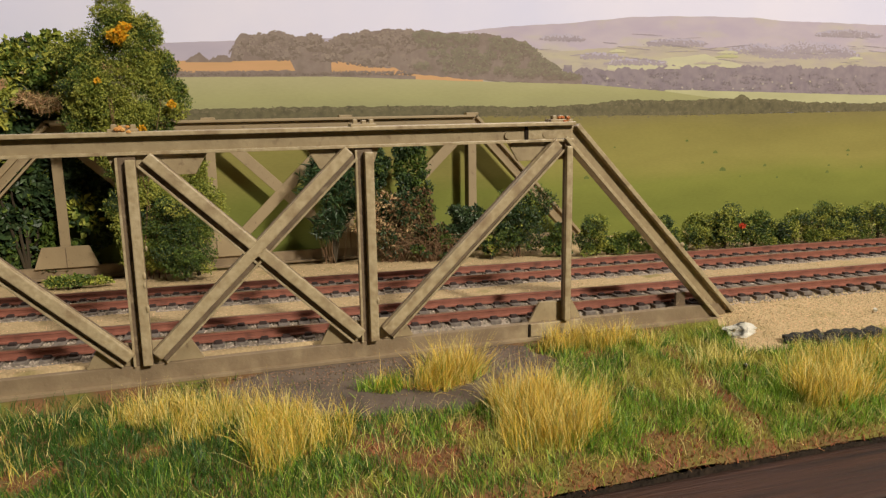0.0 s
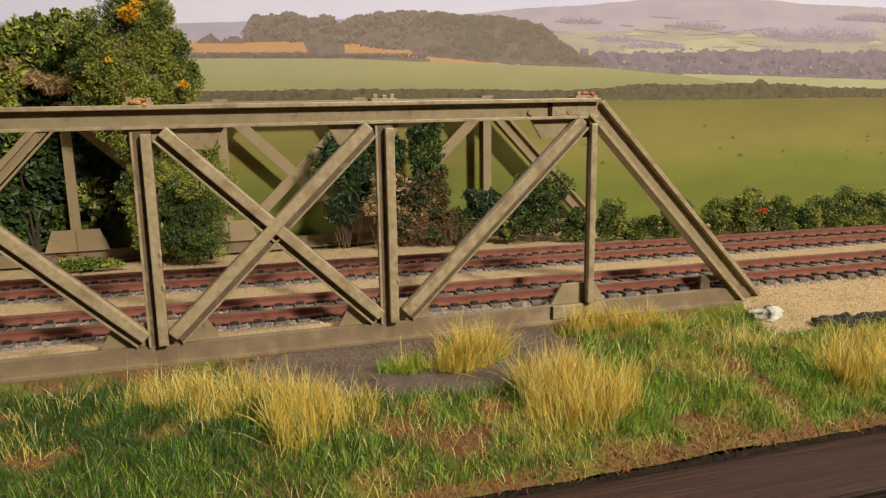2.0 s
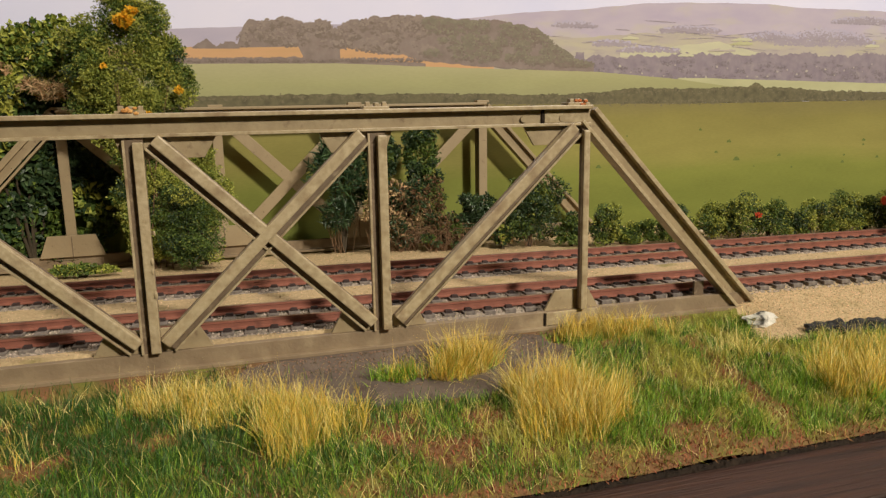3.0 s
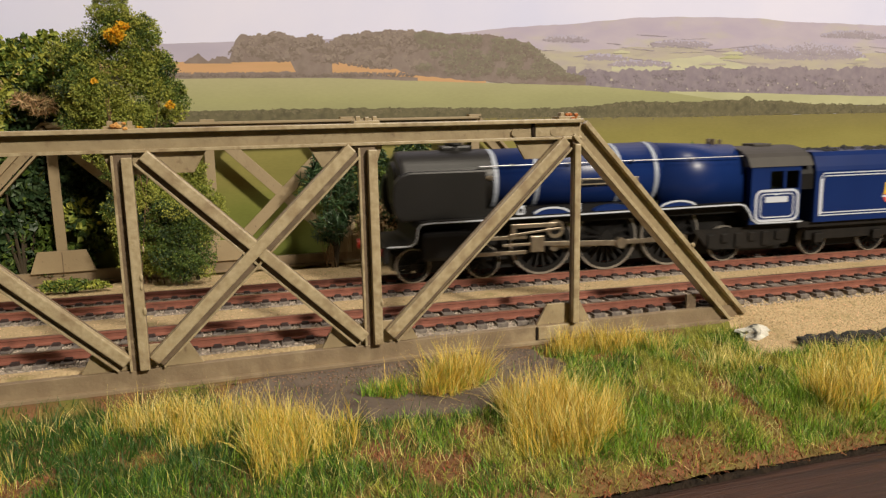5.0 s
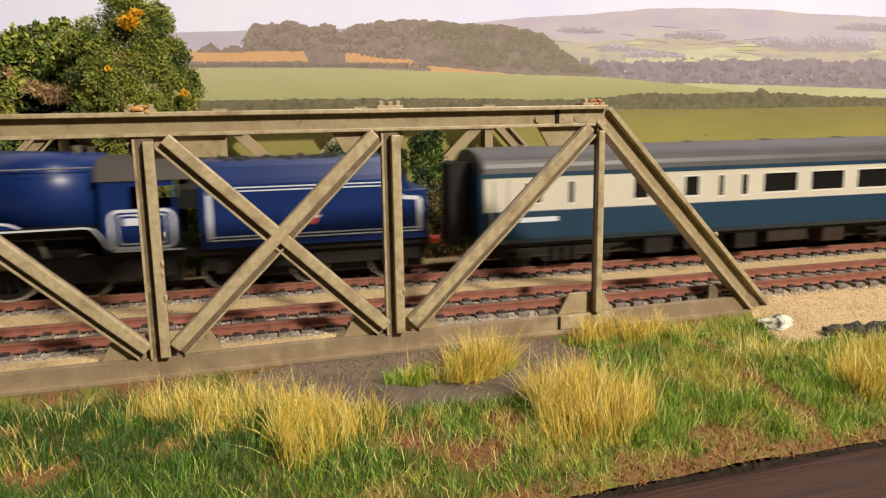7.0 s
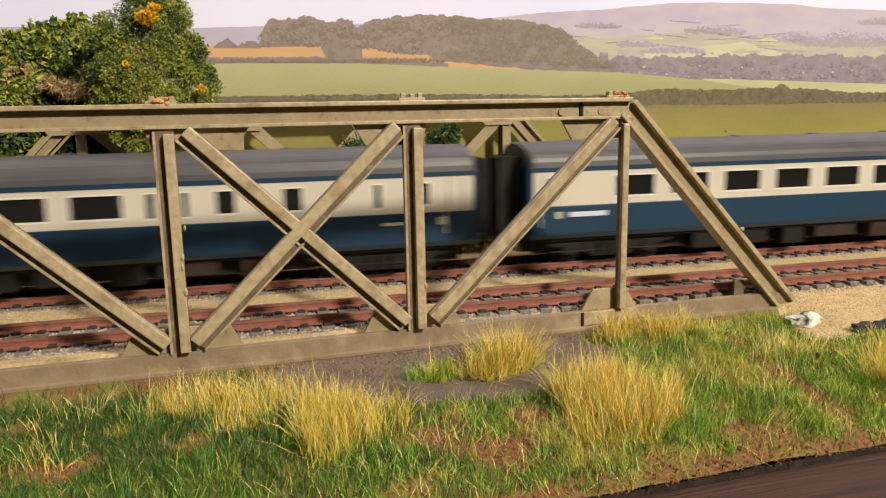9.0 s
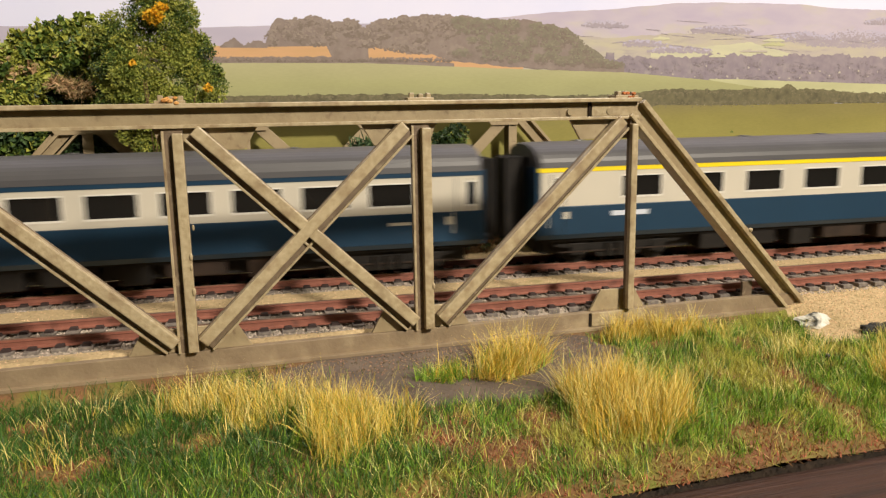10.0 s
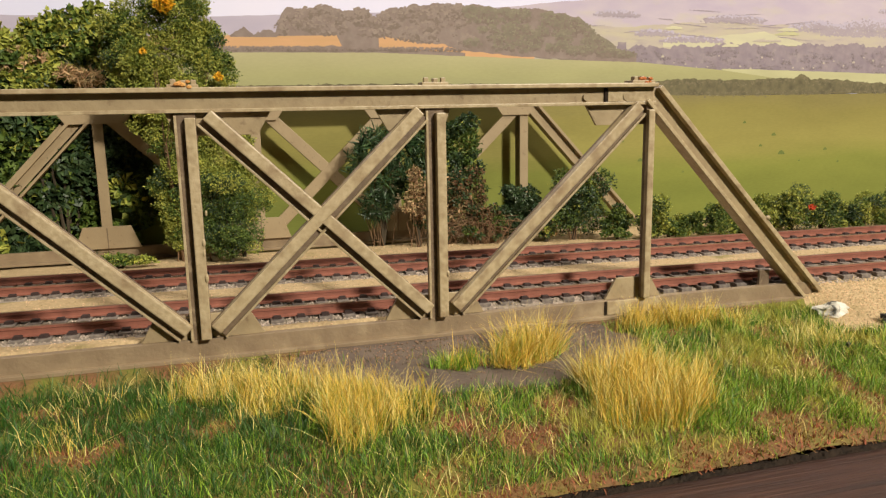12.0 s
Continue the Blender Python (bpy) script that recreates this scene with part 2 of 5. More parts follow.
def ground_z(x, y):
    n = noise.noise((x * 0.05, y * 0.05, 0)) * 0.9 + noise.noise((x * 0.2, y * 0.2, 4)) * 0.35
    if y > 8:
        z = -0.9 + n * 0.15
        if y > rail_y(x, True) + 17:
            z = -0.9 - min(1.9, (y - rail_y(x, True) - 17) * 0.07) - 3.0 * min(1, max(0, (y - 127) / 9)) + n * 0.5
        return z
    if x > 112:
        f = min(1, (x - 112) / 12)
        g = -0.9 - max(0, (8 - y)) * 0.17
        return (1 - f) * (-5.1 if y > -3 else -7.4) + f * max(g, -7.2) + n * 0.4
    if y > 5:
        return -5.1 + (y - 5) / 3 * 4.2
    if y > -4:
        return -5.1
    return -5.1 - min(1, (-4 - y) / 3) * 1.9 + (n * 0.5 if in_patch(x, y) else n * 1.0 - 0.4) - max(0, (-66 - y)) * 0.20


def ground():
    xs = [-1450, -700, -300, -200] + list(np.arange(-150, 400, 2.0)) + [450, 600, 1000, 2150]
    ys = list(np.arange(-78, -14, 2.0)) + list(np.arange(-14, 12, 1.0)) + list(np.arange(12, 120, 2.0)) + list(np.arange(120, 166, 4.0)) + [210]
    v = [(x, y, ground_z(x, y)) for y in ys for x in xs]
    w = len(xs)
    f, idx = [], []
    for j in range(len(ys) - 1):
        for i in range(w - 1):
            f.append((j * w + i, j * w + i + 1, (j + 1) * w + i + 1, (j + 1) * w + i))
            x, y = (xs[i] + xs[i + 1]) / 2, (ys[j] + ys[j + 1]) / 2
            d = min(abs(y - rail_y(x, False)), abs(y - rail_y(x, True)))
            if y > 7 and d < 13.5 + noise.noise((x * 0.1, y * 0.1, 2)):
                k = 3
            elif y > 3 or is_sand(x, y):
                k = 2
            elif in_patch(x, y):
                k = 1
            else:
                k = 0
            idx.append(k)
    g = raw("ground", v, f, [SOIL, PATCH, SAND, BALLAST], index=idx)
    tagged(g, "model railway ground of soil, grey earth, buff gravel and ballast", "ground", kind="structure")
    for p in g.data.polygons:
        p.use_smooth = True
    bm = bmesh.new()
    rows = []
    for i in range(520):
        x = -140 + i * 0.7
        q = [wob(x, k, 0.35) + 0.6 * wob(x, k + 9, 1.3) for k in range(4)]
        rows.append([(x, -79.3 + 0.9 * q[0], -11.3), (x, -79.0 + 0.9 * q[0], -10.9 + 0.4 * q[1]), (x, -78.4 + 0.4 * q[1], -10.5 + 0.6 * q[2]), (x, -77.6 + 0.6 * q[3], -10.2 + 0.5 * q[1]), (x, -76.5, -12.6), (x, -79.3, -12.6)])
    loft(bm, rows)
    tagged(part("edge_filler", bm, TAR), "rough black filler along the front edge of the scenery", "edge", kind="structure")


ground()

STONES = [np.array([(0.6, 0, 0), (-0.5, 0.1, 0), (0, 0.55, 0.05), (0.05, -0.6, 0), (0, 0, 0.5), (0, 0.05, -0.4)])]
STONE_F = [(0, 2, 4), (2, 1, 4), (1, 3, 4), (3, 0, 4), (2, 0, 5), (1, 2, 5), (3, 1, 5), (0, 3, 5)]


def stones(name, places, size, mat, label):
    rng = np.random.default_rng(5)
    v, f = [], []
    for k, (x, y, z) in enumerate(places):
        s = size * rng.uniform(0.6, 1.25)
        a = rng.uniform(0, 6.28)
        c, d = math.cos(a), math.sin(a)
        p = STONES[0] * s * rng.uniform(0.7, 1.2, (6, 3))
        q = np.stack([p[:, 0] * c - p[:, 1] * d + x, p[:, 0] * d + p[:, 1] * c + y, p[:, 2] + z + s * 0.12], 1)
        v.append(q)
        f += [tuple(6 * k + i for i in t) for t in STONE_F]
    ob = raw(name, np.concatenate(v), f, mat)
    return tagged(ob, label, "gravel", kind="stuff")


def ballast():
    rng = np.random.default_rng(2)
    pts = []
    for _ in range(30000):
        far = rng.random() < 0.45
        x = rng.uniform(-115, 330) if far else rng.uniform(-112, 230)
        y = rail_y(x, far) + rng.uniform(-13.5, 13.5)
        pts.append((x, y, ground_z(x, y)))
    stones("ballast_stones", pts, 0.72, STONE, "loose grey ballast stones between the sleepers")
    pts = []
    for _ in range(34000):
        x, y = rng.uniform(-112, 330), rng.uniform(5, 125)
        if rng.random() < 0.5:
            x, y = rng.uniform(108, 230), rng.uniform(-32, 12)
        d = min(abs(y - rail_y(x, False)), abs(y - rail_y(x, True)))
        if d < 12.5 or (y < 5 and not is_sand(x, y)):
            continue
        pts.append((x, y, ground_z(x, y)))
    crumbs = []
    for _ in range(1500):
        x, y = rng.uniform(-60, 52), -2.5 - abs(rng.normal()) * 4.5
        crumbs.append((x, y, ground_z(x, y)))
    for _ in range(260):
        x, y = rng.uniform(-45, 52), rng.uniform(-36, -4)
        if in_patch(x, y):
            crumbs.append((x, y, ground_z(x, y)))
    stones("earth_crumbs", crumbs, 0.5, CRUMB, "brown earth crumbs and grit on the bare ground")
    stones("buff_gravel_grains", pts, 0.42, GRAIN, "coarse buff gravel grains beside the track")


ballast()

# ---- tracks ----
def track(far):
    t = empty("railway_track")
    tagged(t, "rust-red railed model track on dark sleepers and grey ballast", "railway track", group="parallel tracks")
    k = -0.0587 if far else -0.0462
    a = math.atan(k)
    t.matrix_world = Matrix.Translation(Vector((0, rail_y(0, far), 0)) * U) @ Matrix.Rotation(a, 4, "Z")
    prof = [(-1.3, 0.0), (1.3, 0.0), (1.3, 0.35), (0.35, 0.6), (0.35, 1.65), (0.62, 1.85), (0.62, 2.45), (-0.62, 2.45), (-0.62, 1.85), (-0.35, 1.65), (-0.35, 0.6), (-1.3, 0.35)]
    for s in (-8.0, 8.0):
        bm = bmesh.new()
        loft(bm, [[(x, s + y, z) for y, z in prof] for x in (-1430, 2130)])
        rail = part("rail", bm, RAIL, t)
        part("rail_head", box(bmesh.new(), -1430, 2130, s - 0.5, s + 0.5, 2.46, 2.53), RAILTOP, rail, "worn shiny rail head")
    pitch = 6.15 if far else 6.3
    first = bmesh.new()
    box(first, -1.75, 1.75, -12.2, 12.2, -1.3, -0.02, 0.2)
    s0 = part("sleeper", first, SLEEPER, t)
    cm = bmesh.new()
    for s in (-8.0, 8.0):
        for side in (-1, 1):
            y = s + side * 2.0
            prism(cm, [(-1.2, -0.02), (1.2, -0.02), (0.9, 0.75), (-0.9, 0.75)], y - 0.8, y + 0.8)
    c0 = part("rail_chair", cm, CHAIR, s0)
    n = 78 if far else 60
    rng = random.Random(4 + far)
    for i in range(n):
        x = -116 + i * pitch + rng.uniform(-0.15, 0.15)
        turn = rng.uniform(-0.7, 0.7)
        if i == 0:
            s0.location = Vector((x, 0, 0)) * U
            continue
        o = new("sleeper", s0.data)
        o.parent = t
        o.location, o.rotation_euler.z = Vector((x, rng.uniform(-0.3, 0.3), rng.uniform(-0.12, 0.05))) * U, radians(turn)
        c = new("rail_chair", c0.data)
        c.parent = o
    # sleepers further out, joined
    bm = bmesh.new()
    for x in [*np.arange(-1420, -118, 12.6), *np.arange(-116 + n * pitch, 2120, 12.6)]:
        box(bm, x - 1.75, x + 1.75, -12.2, 12.2, -1.3, -0.02)
    tagged(part("far_sleepers", bm, SLEEPER, t), kind="stuff")
    return t


track(False)
track(True)


# ---- bridge trusses ----
NODES = (-120.0, -59.5, 0.0, 60.6)
FOOT_L, FOOT_R = -182.0, 121.5
TOP, CHORD = 59.0, 54.2


def gusset(parent, x, up, mat, y0, left, right, tall):
    if up:
        pts = [(x - left, 0.0), (x + right, 0.0), (x + right - 3.4, tall), (x - left + 3.4, tall)]
    else:
        pts = [(x - left, CHORD), (x + right, CHORD), (x + right - min(3.2, right * 0.4), CHORD - tall), (x - left + min(3.2, left * 0.4), CHORD - tall)]
    return part("gusset_plate", prism(bmesh.new(), pts, y0, y0 + 1.0, 0.12), mat, parent)


def cover(parent, x, mat, lichen, seed):
    rng = random.Random(seed)
    bm = bmesh.new()
    box(bm, x - 3.4, x + 3.4, -1.0, 3.6, 59.75, 60.5, 0.15)
    for i in range(3):
        a = x - 2.6 + i * 2.2
        box(bm, a, a + 1.2, -0.6 + rng.random(), 1.6, 60.4, 61.4 + 0.3 * rng.random(), 0.2)
    c = part("joint_cover", bm, mat, parent)
    if lichen:
        bm = bmesh.new()
        for i in range(9):
            r = rng.uniform(0.35, 0.75)
            m = Matrix.Translation((x + rng.uniform(-1.2, 2.2), rng.uniform(-2.0, 0.4), 60.4 + rng.uniform(-0.6, 0.7))) @ Matrix.Diagonal((1.2, 0.8, 0.8, 1))
            bmesh.ops.create_icosphere(bm, subdivisions=1, radius=r, matrix=m)
        part("lichen", bm, lichen, c, "crusty orange lichen on the joint")


def truss(name, mat, worn, near):
    t = empty(name)
    f = -1 if near else 1  # the moulded face looks outwards
    # chords
    x0, x1 = NODES[0] - 1, NODES[-1] + 1.5
    chord = part("top_chord", box(bmesh.new(), x0, x1, 0.3, 2.2, CHORD, 58.75, 0.1), mat, t)
    part("top_flange", box(bmesh.new(), x0, x1, -1.9, 3.8, 58.7, 59.8, 0.2), worn, chord)
    part("lower_lip", box(bmesh.new(), x0, x1, -0.6, 3.0, CHORD - 0.1, CHORD + 0.7, 0.12), worn, chord)
    if near:
        part("joint", box(bmesh.new(), 46.9, 47.7, -0.15, 0.5, CHORD + 0.7, 58.7), TAR, chord)
        part("splice_plate", box(bmesh.new(), 47.9, x1 - 0.4, -0.1, 0.5, CHORD + 0.75, 58.6, 0.15), worn, chord)
        for x in (41.5, 53.2):
            part("rivet", tube(bmesh.new(), (x, -0.35, 56.2), (x, 0.6, 56.2), 0.9, 14), mat, chord)
    chord = part("bottom_chord", box(bmesh.new(), FOOT_L, FOOT_R - 3, 0.2, 2.4, -4.8, 0.0, 0.12), KHAKI_DIRTY, t)
    part("lower_flange", box(bmesh.new(), FOOT_L, FOOT_R - 3, -1.3, 3.6, -5.1, -4.1, 0.15), KHAKI_DIRTY, chord)
    if near:
        part("joint", box(bmesh.new(), 48.3, 48.8, -0.05, 0.4, -4.1, -0.2), TAR, chord)
        part("splice_plate", box(bmesh.new(), 49.0, 66.0, -0.25, 0.4, -4.0, -0.1, 0.15), worn, chord)
    # uprights: the near plates' dark colour is grime plus painted shade beside the ribs
    for i, x in enumerate(NODES):
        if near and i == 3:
            main = part("upright", box(bmesh.new(), x - 1.2, x + 1.5, -0.4, 1.2, 0.0, 54.3, 0.2), KHAKI_GRIME_SHADE, t)
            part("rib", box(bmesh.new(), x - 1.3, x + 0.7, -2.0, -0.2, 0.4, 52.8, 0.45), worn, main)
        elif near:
            main = part("upright", box(bmesh.new(), x - 2.5, x + 2.3, 0.2, 1.2, 0.0, 54.3, 0.12), KHAKI_GRIME_SHADE, t)
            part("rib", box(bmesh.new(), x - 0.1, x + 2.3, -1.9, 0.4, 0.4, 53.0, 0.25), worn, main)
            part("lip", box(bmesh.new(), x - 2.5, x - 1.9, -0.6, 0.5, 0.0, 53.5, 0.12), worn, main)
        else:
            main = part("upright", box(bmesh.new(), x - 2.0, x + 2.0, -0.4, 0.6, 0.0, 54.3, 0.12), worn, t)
            # Dark flange colour paints in the shade on the upright's left side.
            part("flange", box(bmesh.new(), x - 2.0, x - 1.0, 0.5, 5.6, 0.0, 54.3, 0.12), KHAKI_GRIME_SHADE, main)

    def diagonal(p, q, y=0.0):
        s = 1 if q[0] > p[0] else -1
        if near:
            # Plate below the rib is coloured dark for both grime and groove shade.
            main = part("diagonal", strut(bmesh.new(), p, q, 5.0, 0.2 + y, 1.2 + y, 0.0), KHAKI_GRIME_SHADE, t)
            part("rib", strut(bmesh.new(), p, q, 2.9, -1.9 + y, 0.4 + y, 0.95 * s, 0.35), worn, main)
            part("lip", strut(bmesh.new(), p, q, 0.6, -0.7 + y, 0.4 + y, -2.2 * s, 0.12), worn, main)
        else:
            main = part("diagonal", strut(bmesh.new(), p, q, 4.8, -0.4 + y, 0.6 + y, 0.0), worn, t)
            # Dark colour here gives the diagonal's lower edge its painted shade.
            part("flange", strut(bmesh.new(), p, q, 1.0, 0.5 + y, 5.8 + y, -1.9 * s), KHAKI_GRIME_SHADE, main)

    a, b, c, d = NODES
    diagonal((a + 4, 52.5), (b - 3.5, 2.0))
    diagonal((b + 4.2, 53.0), (c - 3.2, 2.0))
    diagonal((b + 4.0, 2.0), (c - 3.6, 53.0), y=-0.3 if near else -0.25)
    diagonal((c + 5.0, 2.0), (d - 3.0, 53.2))
    # end posts: channels with raised edges
    for p, q in (((d + 1.2, 57.6), (FOOT_R - 2.2, -3.8)), ((a - 1.2, 57.6), (FOOT_L + 2.2, -3.8))):
        post = part("end_post", strut(bmesh.new(), p, q, 5.8, 0.6, 1.5, -0.8, 0.1), mat, t)
        for off, w in ((1.7, 1.3), (-3.4, 1.0)):
            part("flange", strut(bmesh.new(), p, q, w, -1.4, 3.6, off if q[0] > p[0] else -off, 0.18), worn, post)
    # gussets and joint covers
    y0 = 1.3 if near else -1.5
    for i, x in enumerate(NODES):
        if near:
            reach = ((14, 4.5), (4.4, 19.4), (15, 4.5), (18.5, 1.5))[i]
            gusset(t, x, False, mat, y0 + 0.02 * i, *reach, 5.4)
            gusset(t, x, True, mat, y0 + 0.02 * i, *((10, 9), (14, 15), (14, 13), (11.5, 6))[i], 6.0)
        else:
            gusset(t, x, False, mat, y0 + 0.02 * i, *((14.5, 13.5), (4.4, 12), (14, 12), (14, 3.5))[i], 4.4)
            gusset(t, x, True, mat, y0 + 0.02 * i, 12.5, 12.5, 9.0)
            part("seam", box(bmesh.new(), x - 0.2, x + 0.2, y0 - 0.12, y0 + 0.3, 0.1, 8.6), KHAKI_GRIME_SHADE, t)
        if near:
            cover(t, x - (2.6 if i == 3 else 0), mat, (None, LICHEN, None, RUST)[i], i)
        else:
            part("joint_cover", box(bmesh.new(), x - 3, x + 3, -1, 3.4, 59.75, 60.8, 0.2), mat, t)
    if near:
        for x in (FOOT_R - 20.5,):
            part("bracket", box(bmesh.new(), x, x + 3.4, 2.2, 3.2, -4.0, 4.4, 0.1), KHAKI_GRIME_SHADE, t)
        bm = bmesh.new()
        bmesh.ops.create_icosphere(bm, subdivisions=2, radius=1.0, matrix=Matrix.Translation((99.9, -1.2, 20.9)) @ Matrix.Diagonal((0.8, 0.6, 0.7, 1)))
        for x, z, r in ((-57.4, 24, 0.5), (-57.5, 21.5, 0.4), (-57.3, 15.5, 0.55), (2.2, 12.0, 0.45), (-56.4, 31.0, 0.35)):
            drip = bmesh.new()
            bmesh.ops.create_icosphere(drip, subdivisions=2, radius=r, matrix=Matrix.Translation((x, -1.9, z)) @ Matrix.Diagonal((0.9, 0.7, 2.0, 1)))
            part("glue_drip", drip, KHAKI_WORN, t)
        part("paint_blob", bm, KHAKI_WORN, t, "pale blob of hardened glue")
    return t


near_truss = tagged(truss("bridge_truss", KHAKI, KHAKI_WORN, True), "weathered khaki-painted model lattice girder with lichen-crusted joints", "bridge", group="sides of the girder bridge")
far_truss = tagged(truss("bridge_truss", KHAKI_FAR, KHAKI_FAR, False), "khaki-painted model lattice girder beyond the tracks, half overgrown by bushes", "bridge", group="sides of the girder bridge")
far_truss.location = Vector((21.0, 143.0, 0.4)) * U


# ---- printed landscape behind the layout ----
def printed(name, colour, second, scale, stain=None, stain_scale=0.05, stain_at=0.55, stretch=(1, 1, 1)):
    colour, second, stain = (c and tuple(min(0.98, v * 1.12) for v in c) for c in (colour, second, stain))
    return material(name, colour, 0.85, second=second, scale=scale, stain=stain, stain_scale=stain_scale, stain_at=stain_at, bump=0.0, stretch=stretch, spec=0.2, stain_soft=0.26)


def field_print(name, stops, z0, z1, streak=0.12):
    """A printed field: colours that change softly with height over the sheet, with mown streaks and mottling."""
    m = bpy.data.materials.new(name)
    m.use_nodes = True
    nt = m.node_tree
    n, l = nt.nodes, nt.links
    b = n["Principled BSDF"]
    b.inputs["Roughness"].default_value, b.inputs["Specular IOR Level"].default_value = 0.85, 0.2
    tc = n.new("ShaderNodeTexCoord")
    mp = n.new("ShaderNodeMapping")
    mp.inputs["Scale"].default_value = (1 / U, 1 / U, 1 / U)
    l.new(tc.outputs["Object"], mp.inputs["Vector"])
    sep = n.new("ShaderNodeSeparateXYZ")
    l.new(mp.outputs[0], sep.inputs[0])

    def mottle(stretch, scale, detail):
        q = n.new("ShaderNodeMapping")
        q.inputs["Scale"].default_value = stretch
        l.new(mp.outputs[0], q.inputs["Vector"])
        t = n.new("ShaderNodeTexNoise")
        t.inputs["Scale"].default_value, t.inputs["Detail"].default_value = scale, detail
        l.new(q.outputs[0], t.inputs["Vector"])
        return t.outputs[0]

    def maths(op, a, c):
        x = n.new("ShaderNodeMath")
        x.operation = op
        for sock, v in zip(x.inputs, (a, c)):
            if isinstance(v, float):
                sock.default_value = v
            else:
                l.new(v, sock)
        return x.outputs[0]

    r = n.new("ShaderNodeMapRange")
    r.inputs[1].default_value, r.inputs[2].default_value = z0, z1
    l.new(sep.outputs["Z"], r.inputs[0])
    wide = maths("MULTIPLY", mottle((0.25, 1, 1.6), 0.05, 3.0), 0.30)
    h = maths("ADD", r.outputs[0], maths("ADD", wide, -0.15))
    ramp = n.new("ShaderNodeValToRGB")
    while len(ramp.color_ramp.elements) < len(stops):
        ramp.color_ramp.elements.new(0.5)
    for e, (p, c) in zip(ramp.color_ramp.elements, stops):
        e.position, e.color = p, (*c, 1)
    l.new(h, ramp.inputs[0])
    val = n.new("ShaderNodeHueSaturation")
    fine = maths("ADD", maths("MULTIPLY", mottle((0.5, 1, 2.2), 0.7, 6.0), streak * 2), maths("MULTIPLY", mottle((0.3, 1, 1.2), 0.09, 4.0), streak * 2.4))
    l.new(maths("ADD", fine, 1.0 - streak * 2.2), val.inputs["Value"])
    l.new(ramp.outputs[0], val.inputs["Color"])
    l.new(val.outputs[0], b.inputs["Base Color"])
    return m


def line(*pts):
    xs, zs = [p[0] for p in pts], [p[1] for p in pts]
    return lambda x: float(np.interp(x, xs, zs))


def backdrop():
    P_SKY = printed("printed_sky", (0.62, 0.64, 0.85), (0.70, 0.695, 0.86), 0.012)
    P_HILL = printed("printed_hills", (0.42, 0.37, 0.48), (0.48, 0.43, 0.50), 0.05, (0.48, 0.455, 0.38), 0.045, 0.53, (1, 1, 3))
    P_HILLFAR = printed("printed_far_hill", (0.40, 0.37, 0.48), (0.46, 0.42, 0.52), 0.03, stretch=(1, 1, 3))
    P_VALE = printed("printed_vale_fields", (0.46, 0.43, 0.33), (0.41, 0.365, 0.36), 0.06, (0.33, 0.29, 0.31), 0.09, 0.53, (1, 1, 5))
    P_TOWN = printed("printed_valley_trees", (0.23, 0.195, 0.235), (0.29, 0.25, 0.28), 0.25, (0.36, 0.33, 0.31), 0.2, 0.6)
    P_WOOD = printed("printed_wood", (0.225, 0.18, 0.165), (0.265, 0.22, 0.20), 0.28, (0.195, 0.16, 0.14), 0.2, 0.52)
    P_WOOD2 = printed("printed_wood_light", (0.29, 0.24, 0.212), (0.255, 0.21, 0.185), 0.5)
    P_WOOD3 = printed("printed_wood_dark", (0.175, 0.142, 0.122), (0.22, 0.18, 0.155), 0.5)
    P_WOODG2 = printed("printed_wood_green", (0.25, 0.23, 0.175), (0.20, 0.18, 0.14), 0.5)
    P_TOWN2 = printed("printed_valley_tree", (0.19, 0.16, 0.18), (0.24, 0.21, 0.23), 0.5)
    P_WOODG = printed("printed_wood_edge", (0.225, 0.205, 0.155), (0.18, 0.16, 0.13), 0.3)
    P_CORN = printed("printed_corn_field", (0.56, 0.34, 0.19), (0.51, 0.32, 0.17), 0.06, stretch=(1, 1, 6))
    P_GREEN = field_print("printed_upper_field", ((0.0, (0.33, 0.33, 0.18)), (0.45, (0.37, 0.37, 0.19)), (1.0, (0.44, 0.42, 0.25))), 60.0, 80.0, 0.09)
    P_STRIP = printed("printed_far_field", (0.40, 0.40, 0.24), (0.46, 0.46, 0.28), 0.05, stretch=(1, 1, 4))
    P_HEDGE2 = printed("printed_hedge_light", (0.185, 0.165, 0.105), (0.14, 0.125, 0.08), 0.5)
    P_HEDGE = printed("printed_hedge", (0.115, 0.105, 0.065), (0.16, 0.145, 0.085), 0.35, (0.08, 0.075, 0.05), 0.25, 0.5)
    P_LOW = field_print("printed_lower_field", ((0.0, (0.175, 0.205, 0.046)), (0.30, (0.215, 0.24, 0.055)), (0.50, (0.285, 0.265, 0.08)), (0.78, (0.26, 0.235, 0.075)), (1.0, (0.225, 0.195, 0.085))), 4.0, 61.0, 0.13)
    P_DOT = printed("printed_field_weeds", (0.10, 0.14, 0.04), (0.14, 0.17, 0.05), 0.4)
    P_PALE = printed("printed_bright_field", (0.52, 0.51, 0.36), (0.47, 0.46, 0.35), 0.06, stretch=(1, 1, 4))
    P_DARKW = printed("printed_hill_wood", (0.325, 0.285, 0.34), (0.36, 0.32, 0.36), 0.15, stretch=(1, 1, 2))
    back = empty("backdrop")
    centre = Vector((-45, -193, 60)) * U
    back.matrix_world = Matrix.Translation(centre) @ Matrix.Scale(0.9784, 4) @ Matrix.Translation(-centre)
    tagged(back, "printed panorama of farm fields, woods and hazy hills on a flat board", "backdrop", kind="structure")
    part("board", box(bmesh.new(), -1450, 2150, 163.2, 168, -20, 260), P_SKY, back, "printed pale hazy sky")
    order = [0]

